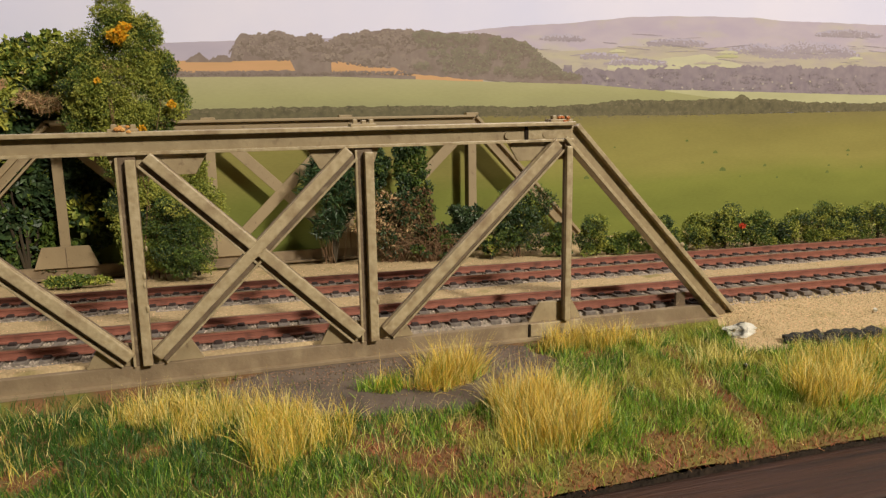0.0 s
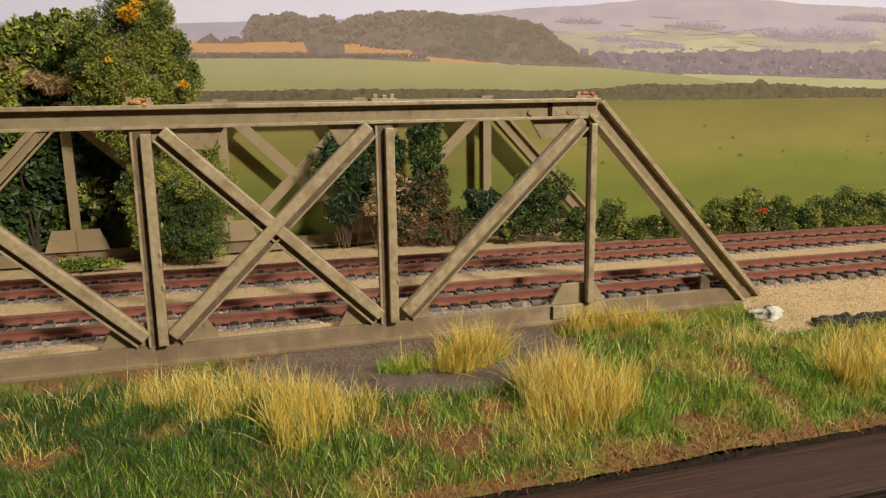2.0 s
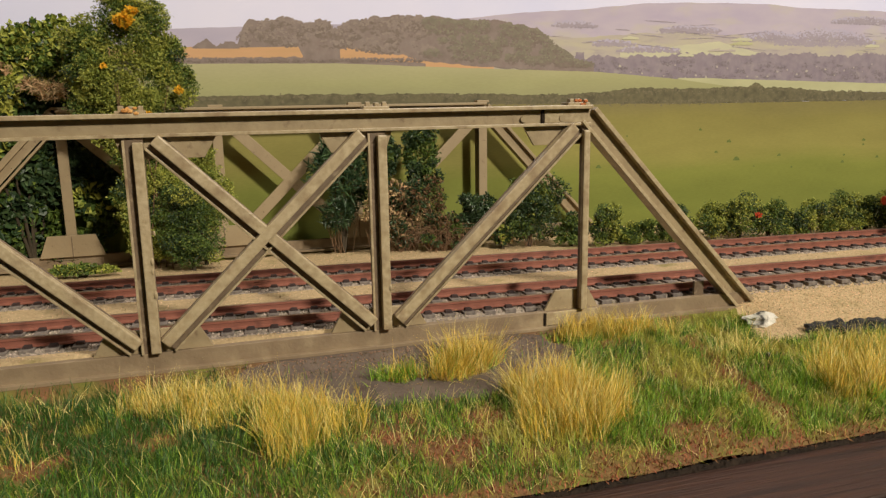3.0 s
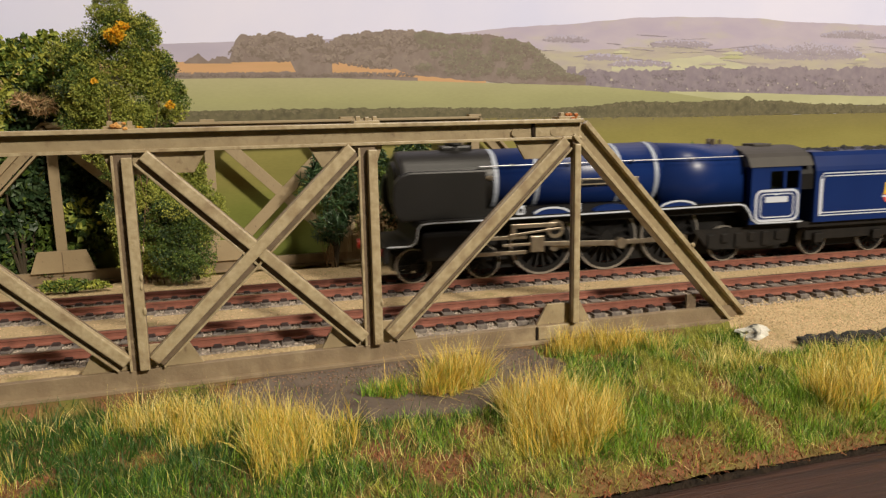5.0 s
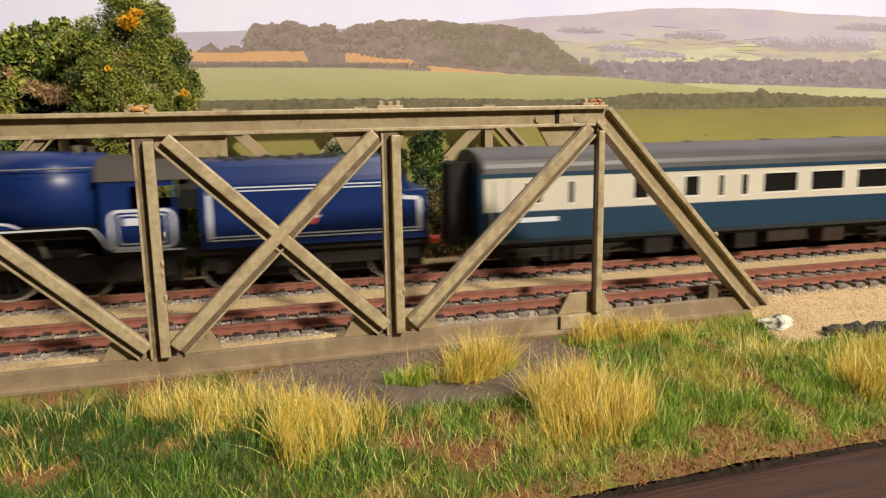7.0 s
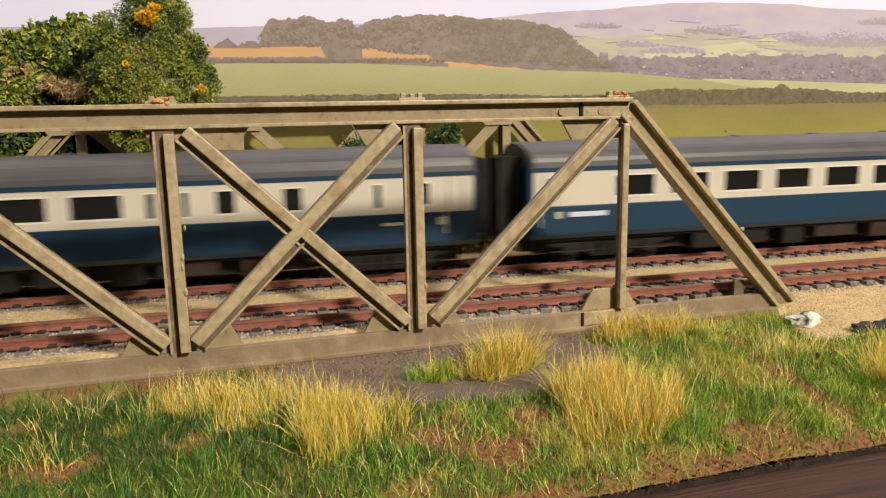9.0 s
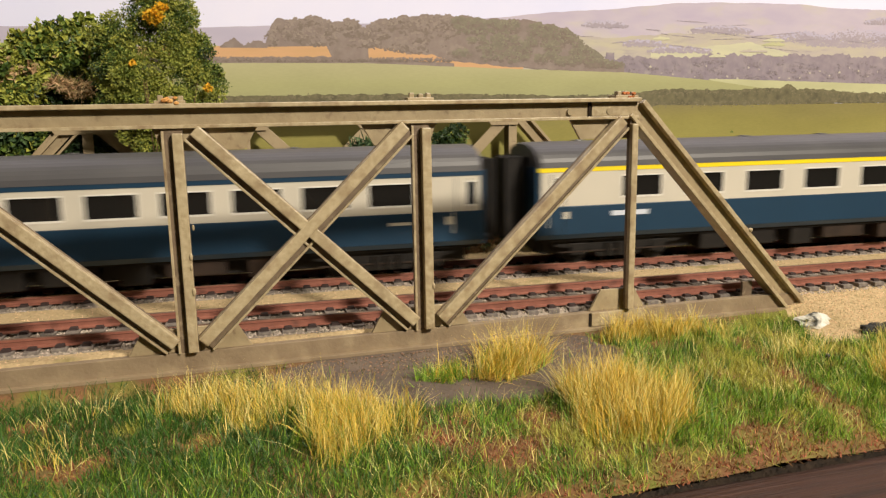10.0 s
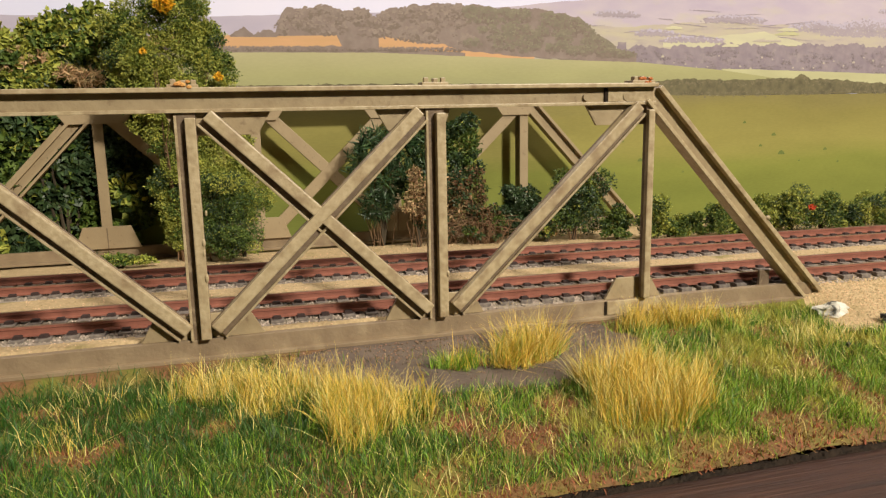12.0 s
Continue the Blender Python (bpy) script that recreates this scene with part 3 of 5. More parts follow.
    def sheet(name, x0, x1, top, bottom, mat, rough=0.0, freq=0.3, step=1.5, bite=0.0):
        order[0] += 1
        y = 163.2 - 0.0007 * order[0]
        n = max(2, int((x1 - x0) / step))
        v, s = [], order[0]
        for i in range(n + 1):
            x = x0 + (x1 - x0) * i / n
            up = top(x) + rough * (wob(x, s, freq) + 0.6 * wob(x, s + 50, freq * 2.7) + 0.35 * wob(x, s + 90, freq * 7))
            lo = bottom(x) + bite * wob(x, s + 20, freq)
            v += [(x, y, min(lo, up)), (x, y, max(up, lo + 0.01))]
        f = [(2 * i, 2 * i + 2, 2 * i + 3, 2 * i + 1) for i in range(n)]
        part_ob = raw(name, v, f, mat, back)
        return part_ob

    flat = lambda z: (lambda x: z)
    L, R = -300, 620
    sheet("far_hill", L, R, line((L, 92), (-53, 94), (17, 96), (83, 100), (140, 102), (R, 100)), flat(60), P_HILLFAR, 0.5, 0.03)
    sheet("hill", 70, R, line((70, 99), (110, 103), (140, 105), (179, 109), (207, 110), (253, 110), (286, 108), (340, 107.5), (R, 103)), flat(60), P_HILL, 0.5, 0.04)
    sheet("vale", 95, R, line((95, 92), (140, 92), (200, 95), (240, 93), (300, 91), (R, 92)), flat(60), P_VALE, 1.2, 0.04)
    sheet("bright_field", 165, 252, line((165, 84), (200, 88), (225, 90), (252, 84)), line((165, 82), (252, 81)), P_PALE, 0.5, 0.1)
    hill_woods = ((262, 330, 89, 9), (240, 275, 91, 5), (150, 172, 88, 2.6), (165, 200, 85, 2.4), (188, 225, 95, 3), (128, 150, 97, 2.5), (300, 345, 101, 3))
    sheet("valley_trees", 130, R, line((130, 80), (164, 82), (184, 82), (232, 84.5), (300, 83), (340, 84), (R, 83)), flat(60), P_TOWN, 2.0, 0.16, 0.8)
    rng = random.Random(31)

    def dabs(name, spots, mats):
        """Many small uneven printed dabs of foliage, none touching another of its layer: spots are x, z, half-width, tone."""
        v, f, idx, layers = [], [], [], []
        for x, z, w, tone in spots:
            cell = (int(x // 3), int(z // 3))
            near = [(cell[0] + a, cell[1] + b) for a in (-1, 0, 1) for b in (-1, 0, 1)]
            k = 0
            while True:
                if k == len(layers):
                    layers.append(collections.defaultdict(list))
                if all((x - p) ** 2 + (z - q) ** 2 > (1.35 * (w + o)) ** 2 for c in near for p, q, o in layers[k].get(c, ())):
                    break
                k += 1
            layers[k][cell].append((x, z, w))
            y = 163.2 - 0.0007 * (order[0] + 1 + k)
            a0, n = rng.uniform(0, 6.28), len(v)
            for i in range(7):
                a, r = a0 + 2 * math.pi * i / 7, w * rng.uniform(0.6, 1.3)
                v.append((x + r * math.cos(a), y, z + 0.75 * r * math.sin(a)))
            f.append(tuple(range(n, n + 7)))
            idx.append(tone)
        order[0] += len(layers) + 1
        return tagged(raw(name, v, f, mats, back, index=idx), kind="stuff")

    def grove(crowns, lit, mid, dark, dense=16, size=(0.35, 0.9)):
        """Tree crowns built of dabs, the paler ones towards each crown's top."""
        spots = []
        for x, z, w, h in crowns:
            for _ in range(int(dense * w * h / 3) + 6):
                a, r = rng.uniform(0, 2 * math.pi), math.sqrt(rng.random())
                u, q = r * math.cos(a), r * math.sin(a)
                k = q + rng.gauss(0, 0.45)
                spots.append((x + w * u, z + h * q, rng.uniform(*size), 2 if k > 0.5 else 0 if k < -0.3 else 1))
        dabs("foliage", spots, [dark, mid, lit])

    for x0, x1, z, h in hill_woods:
        grove([(x, z + h * 0.4 * math.sin(math.pi * (x - x0) / (x1 - x0)) ** 0.6, 3.0, 0.6 + h * 0.5 * math.sin(math.pi * (x - x0) / (x1 - x0)) ** 0.6) for x in np.linspace(x0 + 1, x1 - 1, int((x1 - x0) / 2))], P_HILLFAR, P_DARKW, P_DARKW, 10, (0.4, 0.9))
    rows = []
    for i in range(150):
        x = rng.uniform(132, 360)
        w = rng.uniform(1.2, 4.2)
        rows.append((x, rng.uniform(70.5, 81.5) - max(0, x - 200) * 0.02, w, w * rng.uniform(0.35, 0.6)))
    grove(rows, P_TOWN, P_TOWN, P_TOWN2, 9, (0.3, 0.8))
    dabs("far_house", [(x, rng.uniform(71, 78), rng.uniform(0.35, 0.8), 0) for x in np.linspace(165, 330, 26)], [P_VALE])
    for i in range(26):
        x, z = rng.uniform(120, 345), rng.uniform(83, 101)
        l, d = rng.uniform(6, 26), rng.uniform(-0.10, 0.10)
        sheet("hedgerow", x, x + l, lambda q, x=x, z=z, d=d: z + d * (q - x) + 0.28, lambda q, x=x, z=z, d=d: z + d * (q - x), P_DARKW, 0.35, 0.5, 0.8)
    for i in range(10):
        x, z = rng.uniform(155, 335), rng.uniform(82, 93)
        l = rng.uniform(6, 18)
        sheet("small_field", x, x + l, line((x, z), (x + l * 0.4, z + 1.3), (x + l, z + 0.5)), flat(z - 0.5), rng.choice((P_PALE, P_VALE, P_STRIP)), 0.3, 0.3, 0.8)
    sheet("tower", 139.6, 144.2, flat(84.3), flat(76), P_TOWN, 0.15, 1.0, 0.6)
    sheet("corn_field", L, 3, line((L, 86), (-56, 86), (2, 87)), flat(78), P_CORN, 0.3, 0.1)
    sheet("corn_field", 15, 95, line((15, 89), (26, 88), (51, 85), (92, 79), (95, 77.3)), flat(74), P_CORN, 0.3, 0.1)
    sheet("corn_hedge", L, 60, line((L, 82), (-47, 81.2), (0, 82), (30, 80.5), (60, 79)), flat(76), P_WOOD, 0.5, 0.3, 0.8)
    sheet("wood", -46, -26, line((-46, 86), (-40, 90), (-36, 86.5), (-30, 89), (-26, 88)), flat(85.5), P_WOOD, 0.8, 0.5, 0.5)
    sheet("wood", -27, 19, line((-27, 87), (-25.5, 91), (-24, 95), (-21, 98), (-14, 97), (-6, 100), (2, 97), (6, 95), (11, 98), (16, 94.5), (19, 88)), line((-26, 86), (0, 86.5), (3, 80), (19, 80)), P_WOOD, 1.0, 0.35, 0.5)
    sheet("wood", 16, 150, line((16, 86), (18, 93), (24, 98), (34, 100), (55, 101), (82, 99.5), (100, 99), (119, 95.5), (128, 88), (136, 81.5), (150, 77.5)), line((16, 86), (26, 86), (50, 82.5), (60, 80), (92, 77), (150, 74)), P_WOOD, 1.1, 0.28, 0.5, 0.8)
    wood_top = line((-24, 95), (-14, 96), (-6, 99), (2, 96), (11, 97), (17, 93), (24, 97), (34, 99), (55, 100), (82, 98.5), (100, 98), (119, 94.5), (128, 87), (136, 81), (150, 77))
    near_wood, far_wood = [], []
    for i in range(330):
        x = rng.uniform(-24, 146)
        lo = 87 if x < 4 else max(77.5, 86 - (x - 16) * 0.09)
        hi = wood_top(x) + 0.4
        w = rng.uniform(1.6, 4.6)
        z = max(lo + 0.8, hi - w * 0.6) if i % 3 == 0 else lo + 0.8 + max(0, hi - lo - 1.6) * rng.random()
        (near_wood if x < 62 else far_wood).append((x, z, w, min(w * rng.uniform(0.5, 0.8), 0.7 + max(0.4, z - lo))))
    grove(near_wood, P_WOOD2, P_WOOD, P_WOOD3, 13, (0.35, 0.95))
    grove(far_wood, P_WOODG2, P_WOODG, P_WOOD3, 13, (0.35, 0.95))
    grove([(x, 80.6, 3.2, 0.9) for x in np.arange(-140, 60, 3.0)], P_WOOD, P_WOOD, P_WOOD3, 14, (0.3, 0.7))
    sheet("upper_field", L, 252, line((L, 79.5), (-47, 79), (17, 79), (92, 76.3), (152, 74.5), (194, 71), (250, 65)), flat(58), P_GREEN, 0.12, 0.2)
    sheet("far_field", 200, R, line((200, 71), (210, 71), (338, 67), (R, 60)), line((200, 70.5), (250, 64), (R, 55)), P_STRIP, 0.15, 0.1)
    sheet("lower_field", L, R, line((L, 62), (111, 60), (152, 58.5), (210, 57.5), (339, 57.3), (R, 55)), flat(-15), P_LOW, 0.1, 0.2)
    sheet("hedge", L, 130, line((L, 66), (-40, 65), (60, 65), (111, 63.5), (130, 63.5)), line((L, 60), (130, 59)), P_HEDGE, 0.7, 0.25, 0.8, 0.3)
    sheet("hedge", 110, R, line((110, 62.5), (152, 64), (173, 66), (210, 65.5), (244, 66.2), (250, 68.3), (256, 65.5), (273, 65.5), (290, 63.5), (339, 62), (R, 58)), line((110, 59), (152, 58.2), (210, 57.5), (339, 57.3), (R, 54)), P_HEDGE, 0.8, 0.3, 0.6, 0.5)
    hedge_top = line((L, 65), (60, 64.4), (111, 62.6), (152, 63.4), (173, 65.2), (210, 64.8), (244, 65.4), (250, 67.6), (256, 64.9), (273, 64.9), (290, 63), (339, 61.5), (R, 57))
    grove([(x, hedge_top(x) - 1.6 + rng.uniform(-0.8, 0.5), 2.2, rng.uniform(1.4, 2.4)) for x in np.arange(-150, 380, 1.7)], P_HEDGE2, P_HEDGE, P_HEDGE, 9, (0.3, 0.75))
    dabs("field_edge_growth", [(rng.uniform(-150, 380), 58.6 + rng.gauss(0, 0.9), rng.uniform(0.3, 0.7), 0) for _ in range(700)], [P_HEDGE2])
    rng = random.Random(8)
    for i in range(16):
        x, z, w = rng.uniform(130, 340), rng.uniform(18, 46), rng.uniform(0.5, 1.6)
        if i == 0:
            x, z, w = 240, 26, 2.2
        sheet("weed", x - w, x + w, lambda q, a=x, w=w, z=z: z + w * 0.9 * max(0.05, 1 - ((q - a) / w) ** 2), flat(z - 0.4), P_DOT, 0.3, 1.0, 0.4)


backdrop()

# ---- train materials ----
BLUE = material("blue_loco_paint", (0.0075, 0.026, 0.132), 0.34, second=(0.006, 0.021, 0.110), scale=0.05, bump=0.02, coat=0.04, spec=0.35)
BLACK = material("black_loco_paint", (0.006, 0.0055, 0.0055), 0.5, second=(0.010, 0.009, 0.009), scale=0.1, bump=0.1, spec=0.3)
SMOKE = material("smokebox_black", (0.010, 0.009, 0.0085), 0.42, second=(0.007, 0.0065, 0.006), scale=0.08, bump=0.1, spec=0.4)
CABROOF = material("dark_grey_roof", (0.055, 0.048, 0.042), 0.6, second=(0.04, 0.036, 0.032), scale=0.1, bump=0.1)
LINING = plain("pale_lining", (0.60, 0.64, 0.72), 0.45)
BANDS = plain("grey_blue_band", (0.36, 0.40, 0.48), 0.5)
HANDRAIL = plain("dull_steel", (0.30, 0.30, 0.32), 0.4, 0.6)
STEEL = material("bright_steel", (0.46, 0.39, 0.30), 0.3, 0.75, second=(0.30, 0.245, 0.185), scale=0.3, bump=0.05)
TYRE = material("wheel_tyre", (0.50, 0.46, 0.41), 0.28, 0.55, bump=0.0)
RED = plain("buffer_beam_red", (0.50, 0.03, 0.015), 0.45)
YELLOW = plain("badge_yellow", (0.80, 0.52, 0.02), 0.5)
PINK = plain("badge_red", (0.62, 0.10, 0.08), 0.5)
NAMEPLATE = material("nameplate_metal", (0.40, 0.34, 0.25), 0.4, 0.5, bump=0.05)
COAL = material("coal", (0.012, 0.012, 0.012), 0.6, bump=1.0, bump_scale=0.8)
RAILBLUE = material("coach_blue", (0.012, 0.043, 0.086), 0.4, second=(0.010, 0.036, 0.072), scale=0.05, bump=0.02)
CREAM = material("coach_pale_grey", (0.60, 0.56, 0.47), 0.45, second=(0.55, 0.515, 0.435), scale=0.05, bump=0.02)
COACHROOF = material("coach_roof_grey", (0.085, 0.083, 0.088), 0.42, second=(0.065, 0.064, 0.07), scale=0.05, bump=0.03)
BLIND = plain("yellow_blind", (0.72, 0.60, 0.24), 0.6)
STRIPE = plain("first_class_yellow", (0.85, 0.66, 0.01), 0.45)
WINFRAME = plain("window_frame_white", (0.72, 0.70, 0.64), 0.4)
GLASS = plain("dark_window_glass", (0.014, 0.013, 0.012), 0.12, coat=0.3)
UNDER = material("underframe_black", (0.008, 0.007, 0.0065), 0.65, second=(0.015, 0.012, 0.010), scale=0.2, bump=0.2, spec=0.3)
TANK = material("brown_underframe", (0.045, 0.028, 0.020), 0.7, second=(0.025, 0.017, 0.013), scale=0.2, bump=0.2, spec=0.3)

# ---- where the train is ----
RUN = [(0.0, 836), (1.6, 664), (3.2, 484), (4.0, 388), (4.8, 297), (5.0, 275.6), (5.5, 216.2), (6.0, 167.8), (6.5, 112), (6.8, 72.5), (7.0, 40.6),
       (7.2, 1.8), (7.5, -65), (7.7, -108), (8.5, -298), (9.3, -492.5), (9.5, -539.5), (10.0, -656.5), (10.5, -754), (11.0, -853), (11.5, -957.5), (12.0, -1065)]


def run_at(t):
    """The first coach's leading end along the track, smooth between the rows above."""
    ts, xs = [r[0] for r in RUN], [r[1] for r in RUN]
    i = min(max(int(np.searchsorted(ts, t)) - 1, 0), len(ts) - 2)
    def slope(k):
        if k in (0, len(ts) - 1):
            j = min(k, len(ts) - 2)
            return (xs[j + 1] - xs[j]) / (ts[j + 1] - ts[j])
        return (xs[k + 1] - xs[k - 1]) / (ts[k + 1] - ts[k - 1])
    h = ts[i + 1] - ts[i]
    s = (t - ts[i]) / h
    return ((2 * s**3 - 3 * s**2 + 1) * xs[i] + (s**3 - 2 * s**2 + s) * h * slope(i) + (-2 * s**3 + 3 * s**2) * xs[i + 1] + (s**3 - s**2) * h * slope(i + 1))


TRACK_TURN = math.atan(-0.0587)
BEATS = [i / 15 for i in range(181)]
MOVING = []


def on_track(x):
    return Matrix.Translation(Vector((x, rail_y(x, True), 0)) * U) @ Matrix.Rotation(TRACK_TURN, 4, "Z")


def outline(pts, w):
    """A thin band along an open line of x, z points."""
    p = [Vector(q) for q in pts]
    up, dn = [], []
    for i, c in enumerate(p):
        d = (p[min(i + 1, len(p) - 1)] - p[max(i - 1, 0)]).normalized()
        n = Vector((-d.y, d.x)) * w / 2
        up.append(tuple(c + n))
        dn.append(tuple(c - n))
    return up, dn


def band(bm, pts, w, y0, y1):
    up, dn = outline(pts, w)
    return loft(bm, [[(a[0], y0, a[1]), (a[0], y1, a[1]), (b[0], y1, b[1]), (b[0], y0, b[1])] for a, b in zip(up, dn)])


def round_rect(x0, x1, z0, z1, r, seg=5):
    pts = []
    for cx, cz, a in ((x1 - r, z1 - r, 0), (x0 + r, z1 - r, 90), (x0 + r, z0 + r, 180), (x1 - r, z0 + r, 270)):
        pts += [(cx + r * math.cos(radians(a + 90 * i / seg)), cz + r * math.sin(radians(a + 90 * i / seg))) for i in range(seg + 1)]
    return pts


def circle_x(x, r, cz, seg=36, top=1.0):
    return [(x, r * math.cos(2 * math.pi * i / seg), cz + r * top * math.sin(2 * math.pi * i / seg)) for i in range(seg)]


def wheelset(name, parent, x, r, z, spokes, gauge=8.2):
    """A pair of wheels on an axle, moulded as one turning piece."""
    bm = bmesh.new()
    for s in (-1, 1):
        y = s * gauge
        ring(bm, (0, 0), r * 0.945, r * 0.80, y - 0.7, y + 0.7)
        tube(bm, (0, y - 0.9, 0), (0, y + 0.9, 0), r * 0.2, 14)
        if spokes > 12:
            prism(bm, [(r * 0.88 * math.cos(radians(a)), r * 0.88 * math.sin(radians(a))) for a in (150, 165, 180, 195, 210)], y - 0.6, y + 0.6)
    tube(bm, (0, -gauge, 0), (0, gauge, 0), 1.0, 10)
    w = part(name, bm, BLACK, parent, at=(x, 0, z))
    bm = bmesh.new()
    for s in (-1, 1):
        ring(bm, (0, 0), r, r * 0.94, s * gauge - 0.9, s * gauge + 0.9, 40)
    part("tyre", bm, TYRE, w, "bright metal tyre")
    first = None
    for s in (-1, 1):
        for i in range(spokes):
            if first is None:
                first = sp = part("spoke", strut(bmesh.new(), (r * 0.12, 0), (r * 0.86, 0), max(0.5, r * 0.06), -0.4, 0.4, 0, 0), BLACK, w)
            else:
                sp = new("spoke", first.data)
                sp.parent = w
            sp.location, sp.rotation_euler.y = Vector((0, s * gauge, 0)) * U, 2 * math.pi * i / spokes
    return w


def locomotive():
    g = empty("steam_locomotive", on_track(0))
    tagged(g, "blue and black express steam locomotive model with pale boiler bands", "locomotive")
    u = lambda x: x + 175  # noqa: E731  measured from the leading coach's end
    CZ = 37.4
    # boiler, smokebox, firebox
    bm = bmesh.new()
    loft(bm, [circle_x(u(-252.6), 8.6, CZ, 72), circle_x(u(-252.4), 10.2, CZ, 72), circle_x(u(-251.6), 11.2, CZ, 72), circle_x(u(-250.2), 11.5, CZ, 72), circle_x(u(-218.5), 11.5, CZ, 72)])
    tube(bm, (u(-253.6), 0, CZ), (u(-252.4), 0, CZ), 7.4, 40, 8.4)
    part("smokebox", bm, SMOKE, g, "matt black smokebox", smooth=False)
    side = [(-221.5, 25), (-221.5, 42.2), (-249, 42.2), (-252, 41.2), (-254.2, 39), (-255.2, 36), (-255.4, 31), (-254.4, 27), (-252.5, 25)]
    for s in (-1, 1):
        part("smokebox_side_sheet", prism(bmesh.new(), [(u(a), b) for a, b in side], s * 11.0 - 1.6, s * 11.0 + 1.6, 0.7), SMOKE, g, "matt black side sheet round the smokebox")
    bm = bmesh.new()
    loft(bm, [circle_x(u(-218.5), 11.2, CZ), circle_x(u(-180), 11.8, CZ), circle_x(u(-152), 12.2, CZ)])
    boiler = part("boiler", bm, BLUE, g, smooth=True)
    bm = bmesh.new()
    def sq(x, w, top):
        arc = [(x, -w * math.cos(radians(a)), CZ - 3 + (top - CZ + 3) * math.sin(radians(a)) ** 0.86) for a in range(0, 181, 6)]
        return [(x, -w, 26), *arc, (x, w, 26)]

    loft(bm, [sq(u(-153), 12.6, 49.3), sq(u(-117), 12.4, 47.6)])
    part("firebox", bm, BLUE, g, smooth=True)
    for x, r in ((-217.5, 11.35), (-202, 11.55), (-186.5, 11.8), (-169.5, 12.05), (-155, 12.3)):
        bm = bmesh.new()
        a = [circle_x(u(x - 0.8), r, CZ), circle_x(u(x + 0.8), r, CZ)]
        loft(bm, a)
        part("boiler_band", bm, BANDS, boiler, "pale boiler band")
    bm = bmesh.new()
    tube(bm, (u(-230), 0, 48), (u(-230), 0, 50.8), 3.0, 20, 2.6)
    tube(bm, (u(-230), 0, 50.6), (u(-230), 0, 51.3), 3.4, 20, 3.3)
    box(bm, u(-235.5), u(-224), -2.6, 2.6, 48, 50.4, 0.8)
    part("chimney", bm, SMOKE, g)
    bm = bmesh.new()
    bmesh.ops.create_uvsphere(bm, u_segments=20, v_segments=10, radius=1, matrix=Matrix.Translation((u(-176), 0, 48.7)) @ Matrix.Diagonal((4.2, 3.4, 2.4, 1)))
    part("dome", bm, BLUE, g, smooth=True)
    bm = bmesh.new()
    bmesh.ops.create_uvsphere(bm, u_segments=18, v_segments=9, radius=1, matrix=Matrix.Translation((u(-199), 0, 48.6)) @ Matrix.Diagonal((2.6, 2.6, 1.9, 1)))
    part("top_feed", bm, BLUE, g, smooth=True)
    bm = bmesh.new()
    for s in (-1, 1):
        tube(bm, (u(-125), s * 1.6, 47), (u(-125), s * 1.6, 50), 0.9, 10)
    tube(bm, (u(-121), 0, 47), (u(-121), 0, 49.6), 0.7, 10)
    part("safety_valves", bm, STEEL, g)
    for s in (-1, 1):
        bm = tube(bmesh.new(), (u(-224), s * 11.7, 43.2), (u(-119), s * 12.6, 43.6), 0.24, 8)
        for x in (-212, -190, -165, -140):
            tube(bm, (u(x), s * 10.8, 43.3), (u(x), s * 12.6, 43.4), 0.45, 8)
        part("handrail", bm, HANDRAIL, g)
        bm = box(bmesh.new(), u(-187), u(-163), s * 12.35 - 0.3, s * 12.35 + 0.3, 35.2, 37.6, 0.1)
        plate = part("nameplate", bm, NAMEPLATE, g, "long metal nameplate")
        bm = box(bmesh.new(), u(-185.5), u(-164.5), s * 12.68 - 0.06, s * 12.68 + 0.06, 35.8, 37.0)
        part("lettering_bar", bm, BLACK, plate)
        bm = tube(bmesh.new(), (u(-222), s * 10.6, 39), (u(-219), s * 12.1, 39), 0.9, 10)
        part("lamp_iron", bm, STEEL, g)
    # running plate, frames and cab
    top = [(-258, 17.2), (-250, 17.2), (-248.4, 18.2), (-247.8, 20), (-247.4, 23), (-246, 24.4), (-243, 24.7), (-122, 25.6), (-119.5, 25), (-117.5, 22.4), (-116, 19.4), (-113.5, 17.8), (-93.5, 17.6)]
    bm = bmesh.new()
    band(bm, [(u(a), b) for a, b in top], 1.3, -16, 16)
    plate = part("running_plate", bm, BLACK, g)
    for s in (-1, 1):
        bm = bmesh.new()
        band(bm, [(u(a), b) for a, b in top], 0.55, s * 16.1 - 0.06, s * 16.1 + 0.06)
        part("lining", bm, LINING, plate, "pale painted edge line")
    bm = bmesh.new()
    box(bm, u(-246), u(-96), -6.8, 6.8, 5.5, 25)
    prism(bm, [(u(-247), 22), (u(-116), 22), (u(-116), 25), (u(-246), 24)], -12.5, -11.9)
    prism(bm, [(u(-247), 22), (u(-116), 22), (u(-116), 25), (u(-246), 24)], 11.9, 12.5)
    box(bm, u(-246), u(-118), -11, 11, 24, 28)
    part("frame", bm, BLACK, g)
    bm = box(bmesh.new(), u(-259.5), u(-257.6), -15.5, 15.5, 11.4, 17.4, 0.3)
    beam = part("buffer_beam", bm, BLACK, g)
    for s in (-10.8, 10.8):
        bm = tube(bmesh.new(), (u(-264), s, 14.6), (u(-259), s, 14.6), 1.3, 14)
        tube(bm, (u(-264.8), s, 14.6), (u(-264), s, 14.6), 2.0, 18)
        part("buffer", bm, RED, beam, "red buffer")
